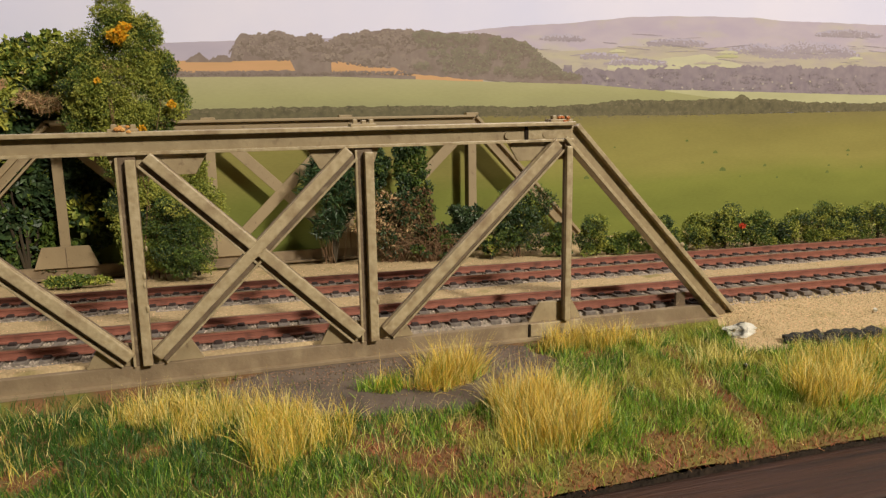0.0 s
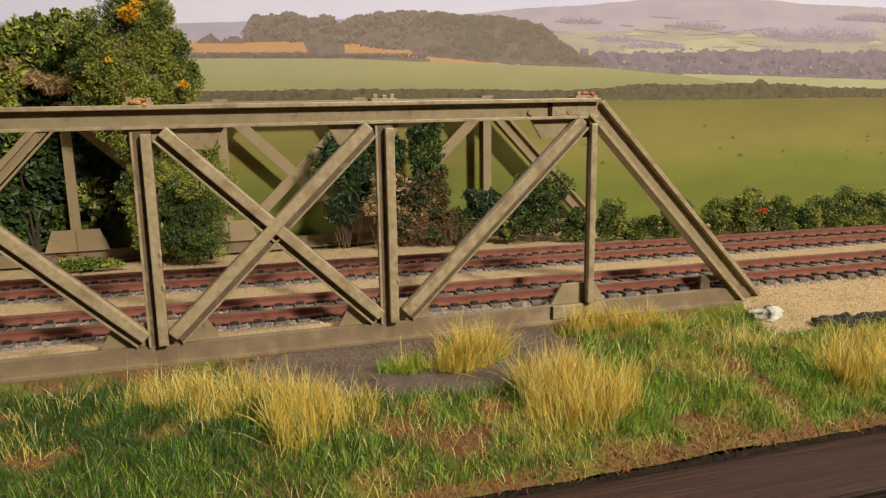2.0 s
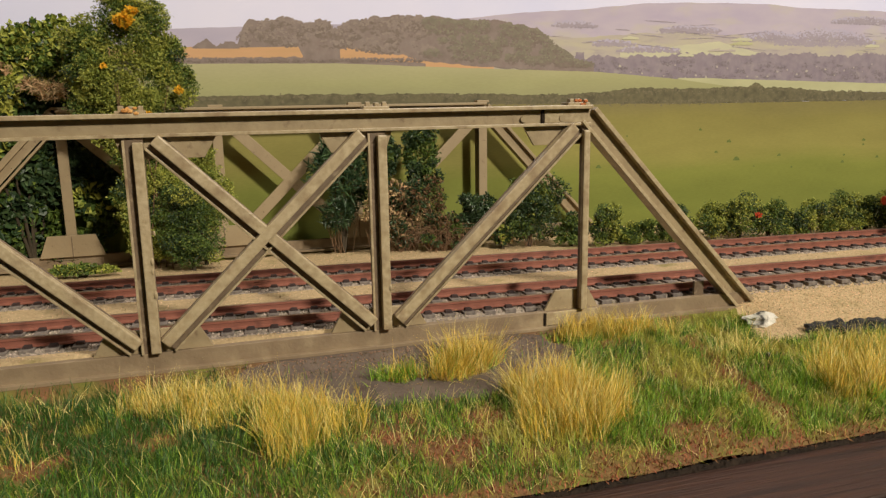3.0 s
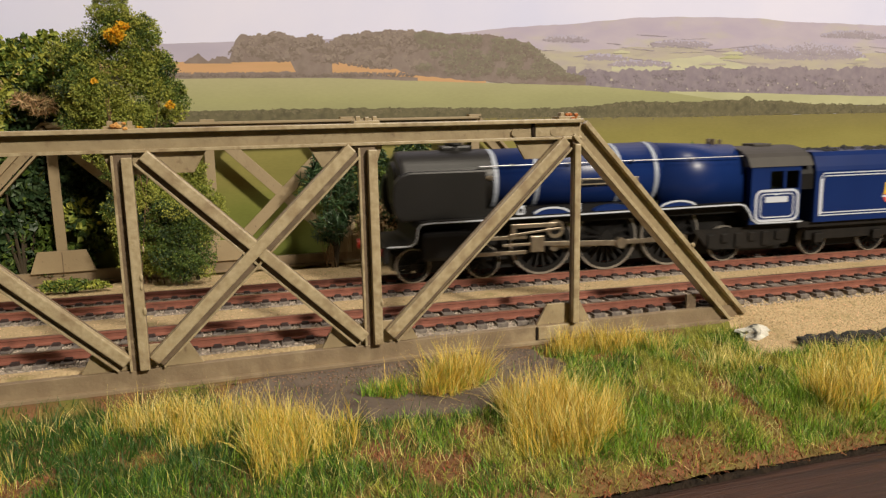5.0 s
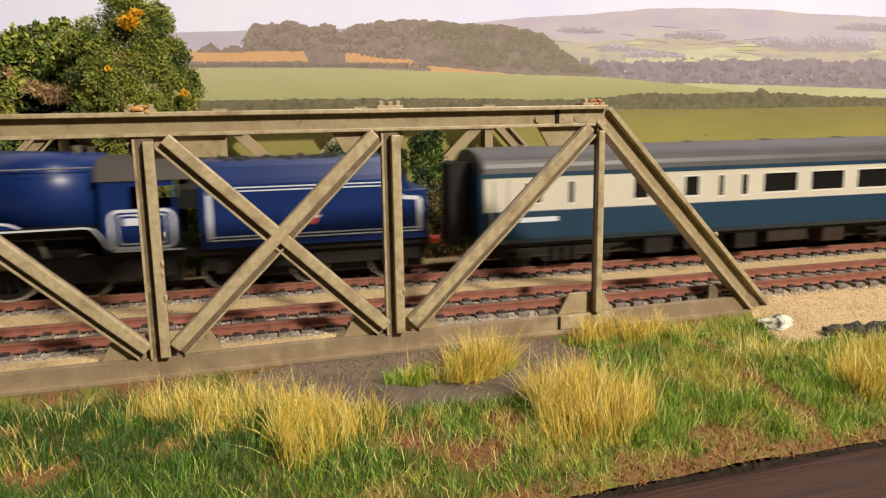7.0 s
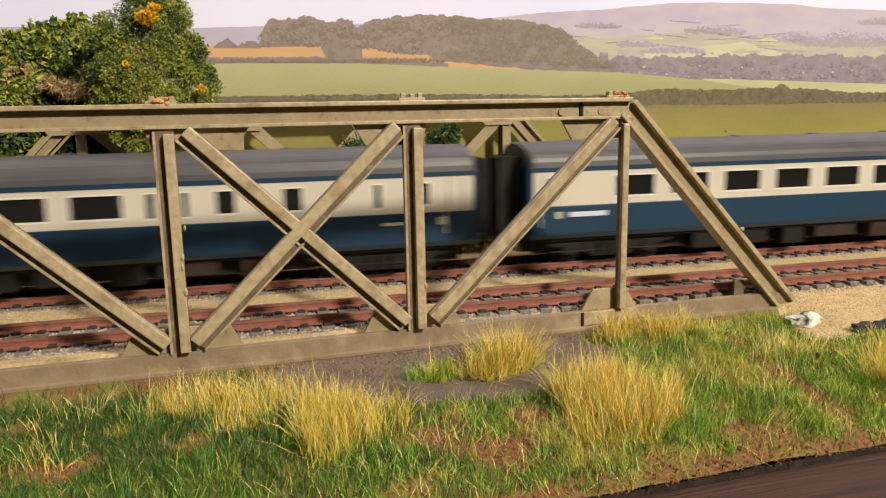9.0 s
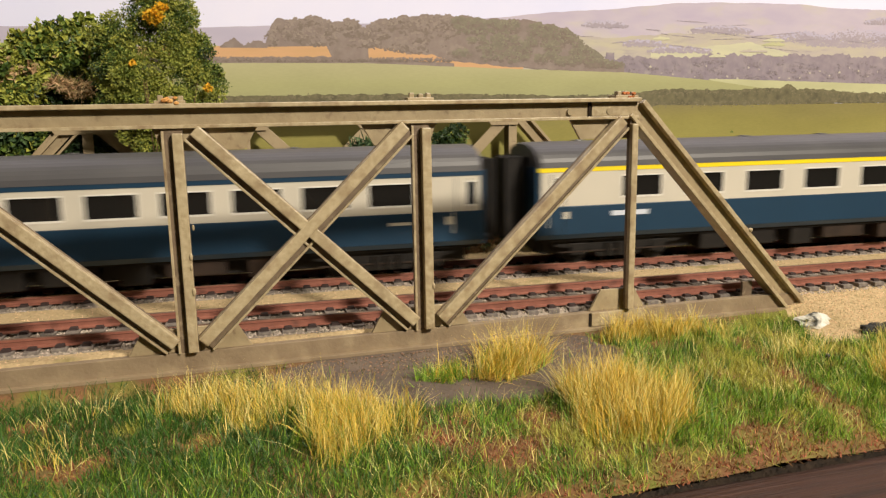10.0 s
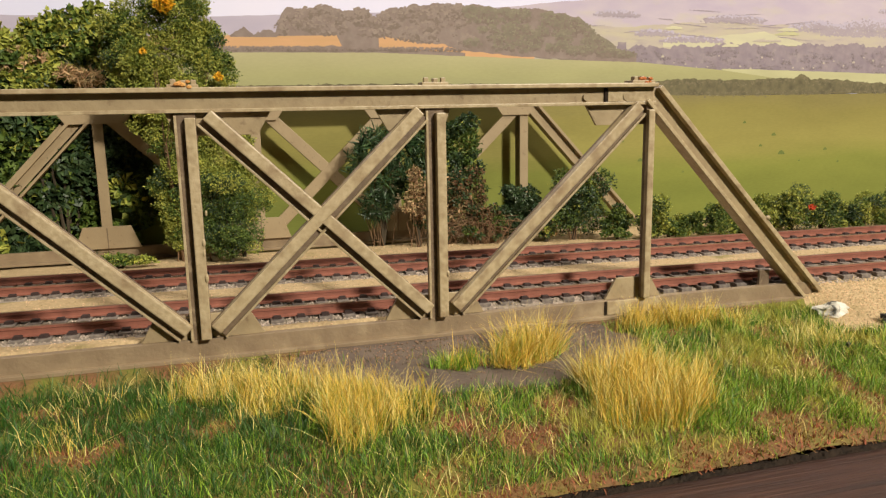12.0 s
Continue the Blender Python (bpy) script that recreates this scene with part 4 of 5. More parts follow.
    for s in (-1, 1):
        part("cylinder", box(bmesh.new(), u(-246), u(-228), s * 14 - 3.4, s * 14 + 3.4, 11.5, 21.5, 1.4), BLACK, g)
    for s in (-1, 1):
        for x0, x1 in ((-205, -191), (-182, -166), (-155, -140)):
            arc = [(u((x0 + x1) / 2) + (x1 - x0) / 2 * math.cos(radians(a)), 25.4 + 2.6 * math.sin(radians(a))) for a in range(0, 181, 15)]
            bm = prism(bmesh.new(), arc, s * 14.2 - 1.2, s * 14.2 + 1.2)
            sp = part("splasher", bm, BLUE, g)
            if x0 != -182:
                bm = band(bmesh.new(), arc[1:-1], 0.7, s * 15.45 - 0.05, s * 15.45 + 0.05)
                part("lining", bm, LINING, sp)
        for x in (-210, -188.5, -163.5):
            bm = box(bmesh.new(), u(x) - 1.5, u(x) + 1.5, s * 15.2 - 0.4, s * 15.2 + 0.4, 25.9, 29.2, 0.2)
            lub = part("lubricator", bm, LINING, g, "small pale mechanical box on the running plate")
            part("lid", box(bmesh.new(), u(x) - 0.6, u(x) + 0.7, s * 15.65 - 0.06, s * 15.65 + 0.06, 26.8, 28.2), BLACK, lub)
    # cab
    cab = []
    for s in (-1, 1):
        bm = bmesh.new()
        y0, y1 = s * 15.4 - 0.5, s * 15.4 + 0.5
        box(bm, u(-117), u(-95), y0, y1, 17.4, 30.8)
        box(bm, u(-117), u(-108.6), y0, y1, 30.8, 37.6)
        box(bm, u(-102.8), u(-101.6), y0, y1, 30.8, 37.6)
        box(bm, u(-95.8), u(-95), y0, y1, 30.8, 37.6)
        box(bm, u(-117), u(-95), y0, y1, 37.6, 39.6)
        side = part("cab_side", bm, BLUE, g)
        ys = s * 16.0
        bm = bmesh.new()
        for k in (0, 1):
            rr = round_rect(u(-114.6) + 2 * k, u(-96) - 2 * k, 18.6 + 1.3 * k, 30.2 - 1.3 * k, 2.6 - 0.8 * k)
            band(bm, rr + rr[:1], 0.95 if k == 0 else 0.45, ys - 0.06, ys + 0.06)
        part("lining", bm, LINING, side, "pale double lined panel")
        for x0, x1, z0 in ((-110.6, -100.6, 25.6), (-107, -104.6, 28.4)):
            part("number_bar", box(bmesh.new(), u(x0), u(x1), ys - 0.05, ys + 0.05, z0, z0 + (2.3 if z0 < 28 else 0.7)), LINING, side)
    bm = bmesh.new()
    box(bm, u(-117), u(-116), -15.4, 15.4, 25, 40)
    part("cab_front", bm, BLUE, g)
    bm = bmesh.new()
    arc = [(y, 39.4 + 7.4 * math.sqrt(max(0, 1 - (y / 16.4) ** 2))) for y in np.linspace(-16.4, 16.4, 17)]
    loft(bm, [[(x, y, z) for y, z in arc] for x in (u(-118), u(-90))])
    part("cab_roof", bm, CABROOF, g, "dark grey curved cab roof")
    bm = box(bmesh.new(), u(-108), u(-100), -4, 4, 46.4, 47.6, 0.3)
    part("roof_vent", bm, CABROOF, g)
    box_bm = box(bmesh.new(), u(-116), u(-95), -13, 13, 16, 19)
    part("cab_floor", box_bm, BLACK, g)
    # wheels and rods
    CR, R = 4.0, 12.3
    ws = [wheelset("driving_wheel", g, u(x), R, R + 2.5, 18) for x in (-199.5, -173.5, -147)]
    for x in (-248, -222):
        wheelset("bogie_wheel", g, u(x), 6.2, 8.7, 10)
    wheelset("trailing_wheel", g, u(-123), 7.0, 9.5, 10)
    bm = box(bmesh.new(), u(-255), u(-215), -6, 6, 7, 13)
    part("bogie_frame", bm, BLACK, g)
    bm = bmesh.new()
    prism(bm, [(u(-139), 16), (u(-96), 16), (u(-97), 9), (u(-108), 7.5), (u(-132), 8)], -12.6, -11.6)
    for i in range(6):
        box(bm, u(-133) + i * 6, u(-130) + i * 6, -13.4, -12, 8.5 + i % 2 * 2, 14, 0.3)
    part("trailing_frame", bm, UNDER, g)
    moving = {"rod": [], "con": [], "cross": []}
    L = 33.0
    for s in (-1, 1):
        yc = s * 11.6
        bm = bmesh.new()
        for a, b in ((-26, 0), (0, 26.5)):
            box(bm, a, b, yc - 0.35, yc + 0.35, -0.85, 0.85, 0.1)
        for a in (-26, 0, 26.5):
            tube(bm, (a, yc - 0.9, 0), (a, yc + 0.7, 0), 1.7, 16)
        moving["rod"].append((part("coupling_rod", bm, STEEL, g, "bright steel coupling rod"), s))
        bm = bmesh.new()
        prism(bm, [(0, 1.0), (0, -1.0), (-L, -0.75), (-L, 0.75)], yc + s * 1.4 - 0.35, yc + s * 1.4 + 0.35, 0.1)
        tube(bm, (0, yc, 0), (0, yc + s * 2.6, 0), 2.0, 16)
        moving["con"].append((part("connecting_rod", bm, STEEL, g, "bright steel connecting rod"), s))
        bm = bmesh.new()
        box(bm, -2.6, 2.6, yc + s * 1.2 - 1.0, yc + s * 1.2 + 1.0, -3.0, 3.0, 0.4)
        box(bm, -13, -2, yc + s * 1.2 - 0.4, yc + s * 1.2 + 0.4, -0.5, 0.5, 0.1)
        moving["cross"].append((part("crosshead", bm, STEEL, g, "bright steel crosshead"), s))
        bm = bmesh.new()
        for z in (17.6, 12.0):
            box(bm, u(-229), u(-207), yc + s * 1.2 - 0.6, yc + s * 1.2 + 0.6, z - 0.65, z + 0.65, 0.1)
        part("slide_bar", bm, STEEL, g)
        bm = bmesh.new()
        box(bm, u(-213), u(-195), yc + s * 1.8 - 0.5, yc + s * 1.8 + 0.5, 20.8, 22.4, 0.2)
        box(bm, u(-213), u(-211), yc + s * 1.8 - 0.5, yc + s * 1.8 + 0.5, 17, 22.4, 0.2)
        ring(bm, (u(-196), 20), 3.4, 2.2, yc + s * 1.8 - 0.4, yc + s * 1.8 + 0.4, 18)
        strut(bm, (u(-214), 18.5), (u(-194), 20.2), 0.8, yc + s * 2.4 - 0.3, yc + s * 2.4 + 0.3)
        part("valve_gear", bm, STEEL, g)

    def rows_for(kind, s):
        out = []
        for t in BEATS:
            a = run_at(t) / R + math.pi + (math.pi / 2 if s > 0 else 0)
            px, pz = CR * math.cos(a), -CR * math.sin(a)
            if kind == "rod":
                m = pose((u(-173.5) + px) * U, 0, (R + 2.5 + pz) * U)
            elif kind == "con":
                b = math.asin(-pz / L)
                m = pose((u(-173.5) + px) * U, 0, (R + 2.5 + pz) * U, 0, math.degrees(b), 0)
            else:
                m = pose((u(-173.5) + px - math.sqrt(L * L - pz * pz)) * U, 0, (R + 2.5) * U)
            out.append((t, m))
        return out

    for kind, obs in moving.items():
        for ob, s in obs:
            MOVING.append((ob, rows_for(kind, s)))
    for w, x in zip(ws, (-199.5, -173.5, -147)):
        MOVING.append((w, [(t, pose(u(x) * U, 0, (R + 2.5) * U, 0, math.degrees(run_at(t) / R), 0)) for t in BEATS]))
    MOVING.append((g, [(t, on_track(run_at(t) - 175)) for t in BEATS]))


def tender():
    g = empty("tender", on_track(0))
    tagged(g, "blue lined locomotive tender with a yellow and red crest", "tender")
    x0, x1, xs = -33.2, 40.0, 27.0
    bm = bmesh.new()
    sec = [(-15.6, 16.8), (-15.6, 37), (-15.2, 38.6), (-13.6, 42.6), (-12.2, 44.2), (12.2, 44.2), (13.6, 42.6), (15.2, 38.6), (15.6, 37), (15.6, 16.8)]
    loft(bm, [[(x, y, z) for y, z in sec] for x in (x0, xs)])
    low = [(-15.6, 16.8), (-15.6, 25), (-15.6, 30), (-15.6, 33), (-15.4, 33.4), (15.4, 33.4), (15.6, 33), (15.6, 30), (15.6, 25), (15.6, 16.8)]
    loft(bm, [[(x, y, z) for y, z in low] for x in (xs, x1)])
    prism(bm, [(xs, 33), (xs, 43.4), (xs + 2.6, 42.0), (xs + 5.4, 37.8), (xs + 8, 33.3)], -15.55, -14.6)
    prism(bm, [(xs, 33), (xs, 43.4), (xs + 2.6, 42.0), (xs + 5.4, 37.8), (xs + 8, 33.3)], 14.6, 15.55)
    body = part("body", bm, BLUE, g)
    for s in (-1, 1):
        ys = s * 15.7
        pts = [(x0 + 2.2, 19.4), (x0 + 2.2, 34.2), (x0 + 3.6, 36), (xs - 1, 36), (xs + 1, 35), (xs + 3, 32.4), (xs + 5.2, 31.0), (x1 - 2.6, 30.6), (x1 - 2.0, 29.6), (x1 - 2.0, 19.4), (x0 + 2.2, 19.4)]
        bm = bmesh.new()
        band(bm, pts, 0.42, ys - 0.05, ys + 0.05)
        cx, cz = 0.5, 27.5
        ins = [(cx + (a - cx) * 0.965, cz + (b - cz) * 0.87) for a, b in pts]
        band(bm, ins, 0.42, ys - 0.05, ys + 0.05)
        for a, b in ((0, 1), (6, 9)):
            band(bm, [((p[0] + q[0]) / 2, (p[1] + q[1]) / 2) for p, q in zip(pts[a:b + 1], ins[a:b + 1])], 1.3, ys - 0.04, ys + 0.04)
        part("lining", bm, LINING, body, "pale double lining round the side")
        badge = [(x + 1.5, z) for x, z in ((-2.4, 26.6), (2.0, 26.6), (1.8, 28.2), (2.6, 29.2), (2.2, 31.4), (-0.6, 31.6), (-1.8, 31.2), (-2.0, 28.4))]
        part("crest", prism(bmesh.new(), badge, ys - 0.05, ys + 0.05), YELLOW, body, "small yellow crest")
        bm = tube(bmesh.new(), (1.3, ys - 0.08, 25.2), (1.3, ys + 0.08, 25.2), 2.0, 22)
        part("crest_disc", bm, PINK, body, "red disc below the crest")
        part("crest_bar", box(bmesh.new(), -1.5, 4.1, ys - 0.11, ys + 0.11, 25.4, 26.2), LINING, body)
        part("crest_mark", box(bmesh.new(), 1.1, 3.4, ys - 0.1, ys + 0.1, 29.4, 30.2), BLACK, body)
    bm = bmesh.new()
    rng = random.Random(3)
    for i in range(120):
        bmesh.ops.create_icosphere(bm, subdivisions=1, radius=rng.uniform(0.9, 1.8), matrix=Matrix.Translation((rng.uniform(-27, 12), rng.uniform(-10, 10), rng.uniform(42.6, 44.0))))
    part("coal_load", bm, COAL, g, "heap of black coal")
    bm = bmesh.new()
    arc = [(y, 36 + 10.6 * math.sqrt(max(0, 1 - (y / 14.5) ** 2))) for y in np.linspace(-14.5, 14.5, 13)]
    loft(bm, [[(x, y, z) for y, z in [(-14.5, 30)] + arc + [(14.5, 30)]] for x in (x0 - 6.5, x0 - 0.3)])
    part("front_bulkhead", bm, BLACK, g)
    bm = bmesh.new()
    tube(bm, (xs - 7, -5, 46.2), (xs - 3, 5, 46.2), 2.0, 14)
    part("filler_dome", bm, BLACK, g)
    bm = bmesh.new()
    box(bm, x0, x1, -6.8, 6.8, 5.5, 16.5)
    box(bm, x0, x1, -11.5, -10.6, 9, 16.9, 0.3)
    box(bm, x0, x1, 10.6, 11.5, 7, 16.9, 0.3)
    box(bm, x0 - 6, x1 + 0.5, -14, 14, 14.6, 16.8, 0.2)
    part("underframe", bm, UNDER, g)
    for x in (-27.5, 0.5, 27.0):
        wheelset("tender_wheel", g, x, 6.3, 8.8, 10)
        for s in (-1, 1):
            bm = box(bmesh.new(), x - 2.2, x + 2.2, s * 12.2 - 0.8, s * 12.2 + 0.8, 8, 12, 0.4)
            part("axle_box", bm, UNDER, g)
    bm = box(bmesh.new(), x1, x1 + 1.2, -15, 15, 12, 17, 0.2)
    beam = part("rear_beam", bm, UNDER, g)
    for s in (-10.5, 10.5):
        bm = tube(bmesh.new(), (x1 + 1, s, 15), (x1 + 5, s, 15), 1.4, 14)
        part("rear_buffer", bm, RED, beam, "red rear buffer")
    MOVING.append((g, [(t, on_track(run_at(t) - 55)) for t in BEATS]))


def coach(start, windows, small, first, blind, label):
    """start: its leading end behind the first coach's; windows: their left ends and widths."""
    g = empty("passenger_coach", on_track(0))
    tagged(g, label, "railway coach", group="coaches of the express train")
    n = 218.0
    W = 17.6
    z0, zb, wl, wh, zt, ze = 13.0, 24.2, 26.4, 34.2, 35.9, 37.4
    bm = bmesh.new()
    box(bm, 0, n, -W, W, z0 + 1.2, zb, 0.25)
    loft(bm, [[(x, -W, z0 + 1.3), (x, -W + 1.4, z0 - 0.4), (x, W - 1.4, z0 - 0.4), (x, W, z0 + 1.3)] for x in (0.2, n - 0.2)])
    lower = part("lower_panel", bm, RAILBLUE, g, "dark blue lower body panels")
    ends = 1.0
    ops = sorted([(a, a + w, wl, wh) for a, w in windows] + [(a, a + w, wl - 0.5, wh) for a, w in small])
    for s in (-1, 1):
        y0, y1 = (-W + 0.05, -W + 0.9) if s < 0 else (W - 0.9, W - 0.05)
        bm = bmesh.new()
        box(bm, ends, n - ends, y0, y1, zb + 0.003, wl - 0.5)
        box(bm, ends, n - ends, y0, y1, wh, zt)
        x = ends
        for a, b, c, d in ops:
            box(bm, x, a, y0, y1, wl - 0.5, wh)
            if c > wl - 0.5:
                box(bm, a, b, y0, y1, wl - 0.5, c)
            x = b
        box(bm, x, n - ends, y0, y1, wl - 0.5, wh)
        side = part("upper_panel", bm, CREAM, g, "pale grey window band")
        for a, b, c, d in ops:
            ys = s * (W - 0.05)
            bm = bmesh.new()
            fw = 0.55
            for q in ((a, b, c - 0.1, c + fw), (a, b, d - fw * 0.6, d + 0.1), (a - 0.1, a + fw * 0.7, c, d), (b - fw * 0.7, b + 0.1, c, d)):
                box(bm, q[0], q[1], ys - 0.12, ys + 0.12, q[2], q[3])
            win = part("window", bm, WINFRAME, g)
            part("pane", box(bmesh.new(), a, b, s * (W - 0.7) - 0.1, s * (W - 0.7) + 0.1, c, d), GLASS, win)
        bm = box(bmesh.new(), 0.1, n - 0.1, s * W - 0.12 - (0.05 if s > 0 else -0.05), s * W + 0.12 - (0.05 if s > 0 else -0.05), zt, ze)
        part("cantrail_stripe", bm, STRIPE if first else RAILBLUE, g, "yellow first class stripe" if first else "")
        if blind:
            part("window_blind", box(bmesh.new(), blind[0], blind[0] + blind[1], s * W - 0.1, s * W + 0.1, wl, wh - 0.2), BLIND, side, "drawn yellow blind")
        for a, w, z, h in ((27 if first else 14, 14, 20.2, 1.7), (9, 2.2, 19.8, 2.4), (186, 8, 20.4, 1.0), (205, 3, 20.0, 2.6)):
            part("lettering_bar", box(bmesh.new(), a, a + w, s * W - 0.06, s * W + 0.06, z, z + h), LINING if h > 1.2 and w > 3 else CREAM, lower)
        for x in (4.5, n - 9.5):
            bm = bmesh.new()
            for q in (x, x + 5.0):
                box(bm, q - 0.12, q + 0.12, s * W - 0.08, s * W + 0.08, z0 + 1, wh + 1)
            part("door_edge", bm, UNDER if first else RAILBLUE, g)
            bm = tube(bmesh.new(), (x - 1, s * (W + 0.3), 17), (x - 1, s * (W + 0.3), 25), 0.2, 6)
            part("grab_rail", bm, WINFRAME, g)
    bm = bmesh.new()
    arc = [(W * 1.01 * math.cos(radians(a)), ze + 8.2 * math.sin(radians(a)) ** 0.8) for a in np.linspace(0, 180, 21)]
    loft(bm, [[(x, y * q, ze + (z - ze) * q) for y, z in arc] for x, q in ((0, 0.94), (1.2, 1.0), (n - 1.2, 1.0), (n, 0.94))])
    part("roof", bm, COACHROOF, g, "dark grey domed roof")
    bm = bmesh.new()
    for x in np.arange(20, n - 10, 34):
        box(bm, x, x + 3, -2, 2, 45.2, 46.0, 0.3)
    part("roof_vents", bm, COACHROOF, g)
    for x in (0, n):
        s = -1 if x == 0 else 1
        bm = bmesh.new()
        box(bm, x - 0.6, x + 0.6, -W + 0.3, W - 0.3, z0, ze + 0.2)
        end = part("end_wall", bm, RAILBLUE, g)
        bm = bmesh.new()
        for k in range(5):
            box(bm, x + s * (0.6 + k * 1.5), x + s * (1.7 + k * 1.5), -6.2 - (k % 2) * 0.3, 6.2 + (k % 2) * 0.3, 12, 40.5 + (k % 2) * 0.3, 0.3)
        part("gangway_bellows", bm, UNDER, end, "black gangway bellows")
        for q in (-10.5, 10.5):
            bm = tube(bmesh.new(), (x, q, 14), (x + s * 4, q, 14), 1.3, 12)
            part("buffer", bm, UNDER, end)
    # underframe and bogies
    bm = bmesh.new()
    box(bm, 1, n - 1, -15, 15, 11.6, 13)
    box(bm, 4, n - 4, -8.8, 8.8, 6.2, 12)
    part("floor_frame", bm, UNDER, g)
    rng = random.Random(int(start) + 1)
    for x, w, h in ((64, 11, 6.6), (80, 15, 6), (102, 9, 7), (116, 18, 5.2), (141, 10, 6.4)):
        for s in (-1, 1):
            bm = box(bmesh.new(), x, x + w, s * 11.5 - 3, s * 11.5 + 3, 12.2 - h, 12.2, 0.6)
            part("equipment_box", bm, TANK if (w + s) % 2 else UNDER, g)
    for cx in (32, n - 32):
        for dx in (-15.5, 15.5):
            bm = bmesh.new()
            for s in (-1, 1):
                ring(bm, (cx + dx, 8.1), 5.6, 3.6, s * 8.2 - 0.9, s * 8.2 + 0.9, 20)
                tube(bm, (cx + dx, s * 8.2 - 0.5, 8.1), (cx + dx, s * 8.2 + 0.5, 8.1), 3.7, 18)
            tube(bm, (cx + dx, -8.2, 8.1), (cx + dx, 8.2, 8.1), 0.8, 8)
            part("wheelset", bm, UNDER, g)
        bm = bmesh.new()
        for s in (-1, 1):
            y0, y1 = s * 12.2 - 0.9, s * 12.2 + 0.9
            prism(bm, [(cx - 24, 9.4), (cx - 24, 11.4), (cx + 24, 11.4), (cx + 24, 9.4), (cx + 10, 7.6), (cx + 7, 5), (cx - 7, 5), (cx - 10, 7.6)], y0, y1)
            for dx in (-15.5, 15.5):
                box(bm, cx + dx - 3, cx + dx + 3, y0 - 0.5, y1 + 0.5, 6, 10.4, 0.4)
            for dx in (-4, 0, 4):
                tube(bm, (cx + dx, s * 13.4, 5.6), (cx + dx, s * 13.4, 10), 1.2, 10)
        part("bogie", bm, UNDER, g, "black moulded bogie")
        for s in (-1, 1):
            part("step_board", box(bmesh.new(), cx - 23, cx + 23, s * 13.6 - 0.15, s * 13.6 + 0.15, 7.1, 7.6), TANK, g)
    MOVING.append((g, [(t, on_track(run_at(t) + start)) for t in BEATS]))


locomotive()
tender()
BRAKE = [(15.6, 6.6), (56.8, 6.5), (77.2, 6.5)] + [(110.2 + 20.9 * i, 15.4) for i in range(4)]
BRAKE_SLITS = [(31.6, 2.8), (91.2, 2.8), (100.8, 3.3), (208.0, 3.6)]
coach(3.4, BRAKE, BRAKE_SLITS, False, (194.0, 7.0), "blue and pale grey brake coach with few windows, dark grey roof")
coach(237, [(218 - a - w, w) for a, w in BRAKE], [(218 - a - w, w) for a, w in BRAKE_SLITS], False, None, "blue and pale grey brake coach, its luggage end at the rear")
MID = [(31.0 + 21.2 * i, 15.4) for i in range(8)]
coach(474, MID, [(6.0, 3.4), (212.0, 3.8)], False, None, "blue and pale grey passenger coach with a long row of windows")
coach(711, [(30.6 + 24.3 * i, 15.4) for i in range(7)], [(6, 3.6), (212, 3.6)], True, None, "blue and pale grey coach with a yellow stripe under the roof")

# ---- vegetation ----
def blades(rng, n, place, length, width, lean, curve=0.35, swirl=0.0):
    """Tapered, bent blades of grass: arrays of vertices and faces."""
    px, py = place(n)
    n = len(px)
    pz = np.array([ground_z(a, b) for a, b in zip(px, py)]) - 0.25
    base = np.stack([px, py, pz], 1)
    a = rng.uniform(0, 2 * np.pi, n)
    ln = length * rng.uniform(0.55, 1.15, n)
    if swirl:  # neighbouring blades lean together and differ in length from bunch to bunch
        way = np.array([noise.noise((x * 0.16, y * 0.16, 3.3)) for x, y in zip(px, py)])
        tall = np.array([noise.noise((x * 0.3, y * 0.3, 8.1)) for x, y in zip(px, py)])
        a = np.where(rng.random(n) < swirl, way * 9 + rng.normal(0, 0.5, n), a)
        ln = length * rng.uniform(0.35, 1.2, n) * (1 + 0.45 * tall)
    tilt = np.abs(rng.normal(0, lean, n))
    up = np.stack([np.cos(a) * np.sin(tilt), np.sin(a) * np.sin(tilt), np.cos(tilt)], 1)
    bend = np.stack([np.cos(a), np.sin(a), -0.4 * np.ones(n)], 1) * (ln * curve * rng.uniform(0.1, 1.0, n))[:, None]
    b = rng.uniform(0, 2 * np.pi, n)
    side = np.stack([np.cos(b), np.sin(b), np.zeros(n)], 1) * width * rng.uniform(0.6, 1.3, n)[:, None]
    mid = base + up * (ln * 0.55)[:, None] + bend * 0.25
    tip = base + up * ln[:, None] + bend
    v = np.stack([base - side, base + side, mid - side * 0.7, mid + side * 0.7, tip], 1).reshape(-1, 3)
    f = []
    for i in range(n):
        k = 5 * i
        f += [(k, k + 1, k + 3, k + 2), (k + 2, k + 3, k + 4)]
    return v, f


def blob(rng, cx, cy, rx, ry):
    def place(n):
        a, r = rng.uniform(0, 2 * np.pi, n), np.sqrt(rng.uniform(0, 1, n)) ** 0.9
        r = r * (1 + 0.25 * np.sin(3 * a + cx))
        return cx + rx * r * np.cos(a), cy + ry * r * np.sin(a)
    return place


def joined(name, sets, mats, label, category, kind=""):
    vs, fs, idx, k = [], [], [], 0
    for m, (v, f) in sets:
        vs.append(v)
        fs += [tuple(i + k for i in t) for t in f]
        idx += [m] * len(f)
        k += len(v)
    ob = raw(name, np.concatenate(vs), fs, mats, index=idx)
    return tagged(ob, label, category, kind=kind)


BARE = ((-11, -52, 9), (0, -61, 10), (13, -49, 8), (50, -68, 9), (-80, -45, 8), (-56, -38, 5), (-20, -70, 6), (30, -74, 7), (62, -14, 5), (-92, -20, 5))


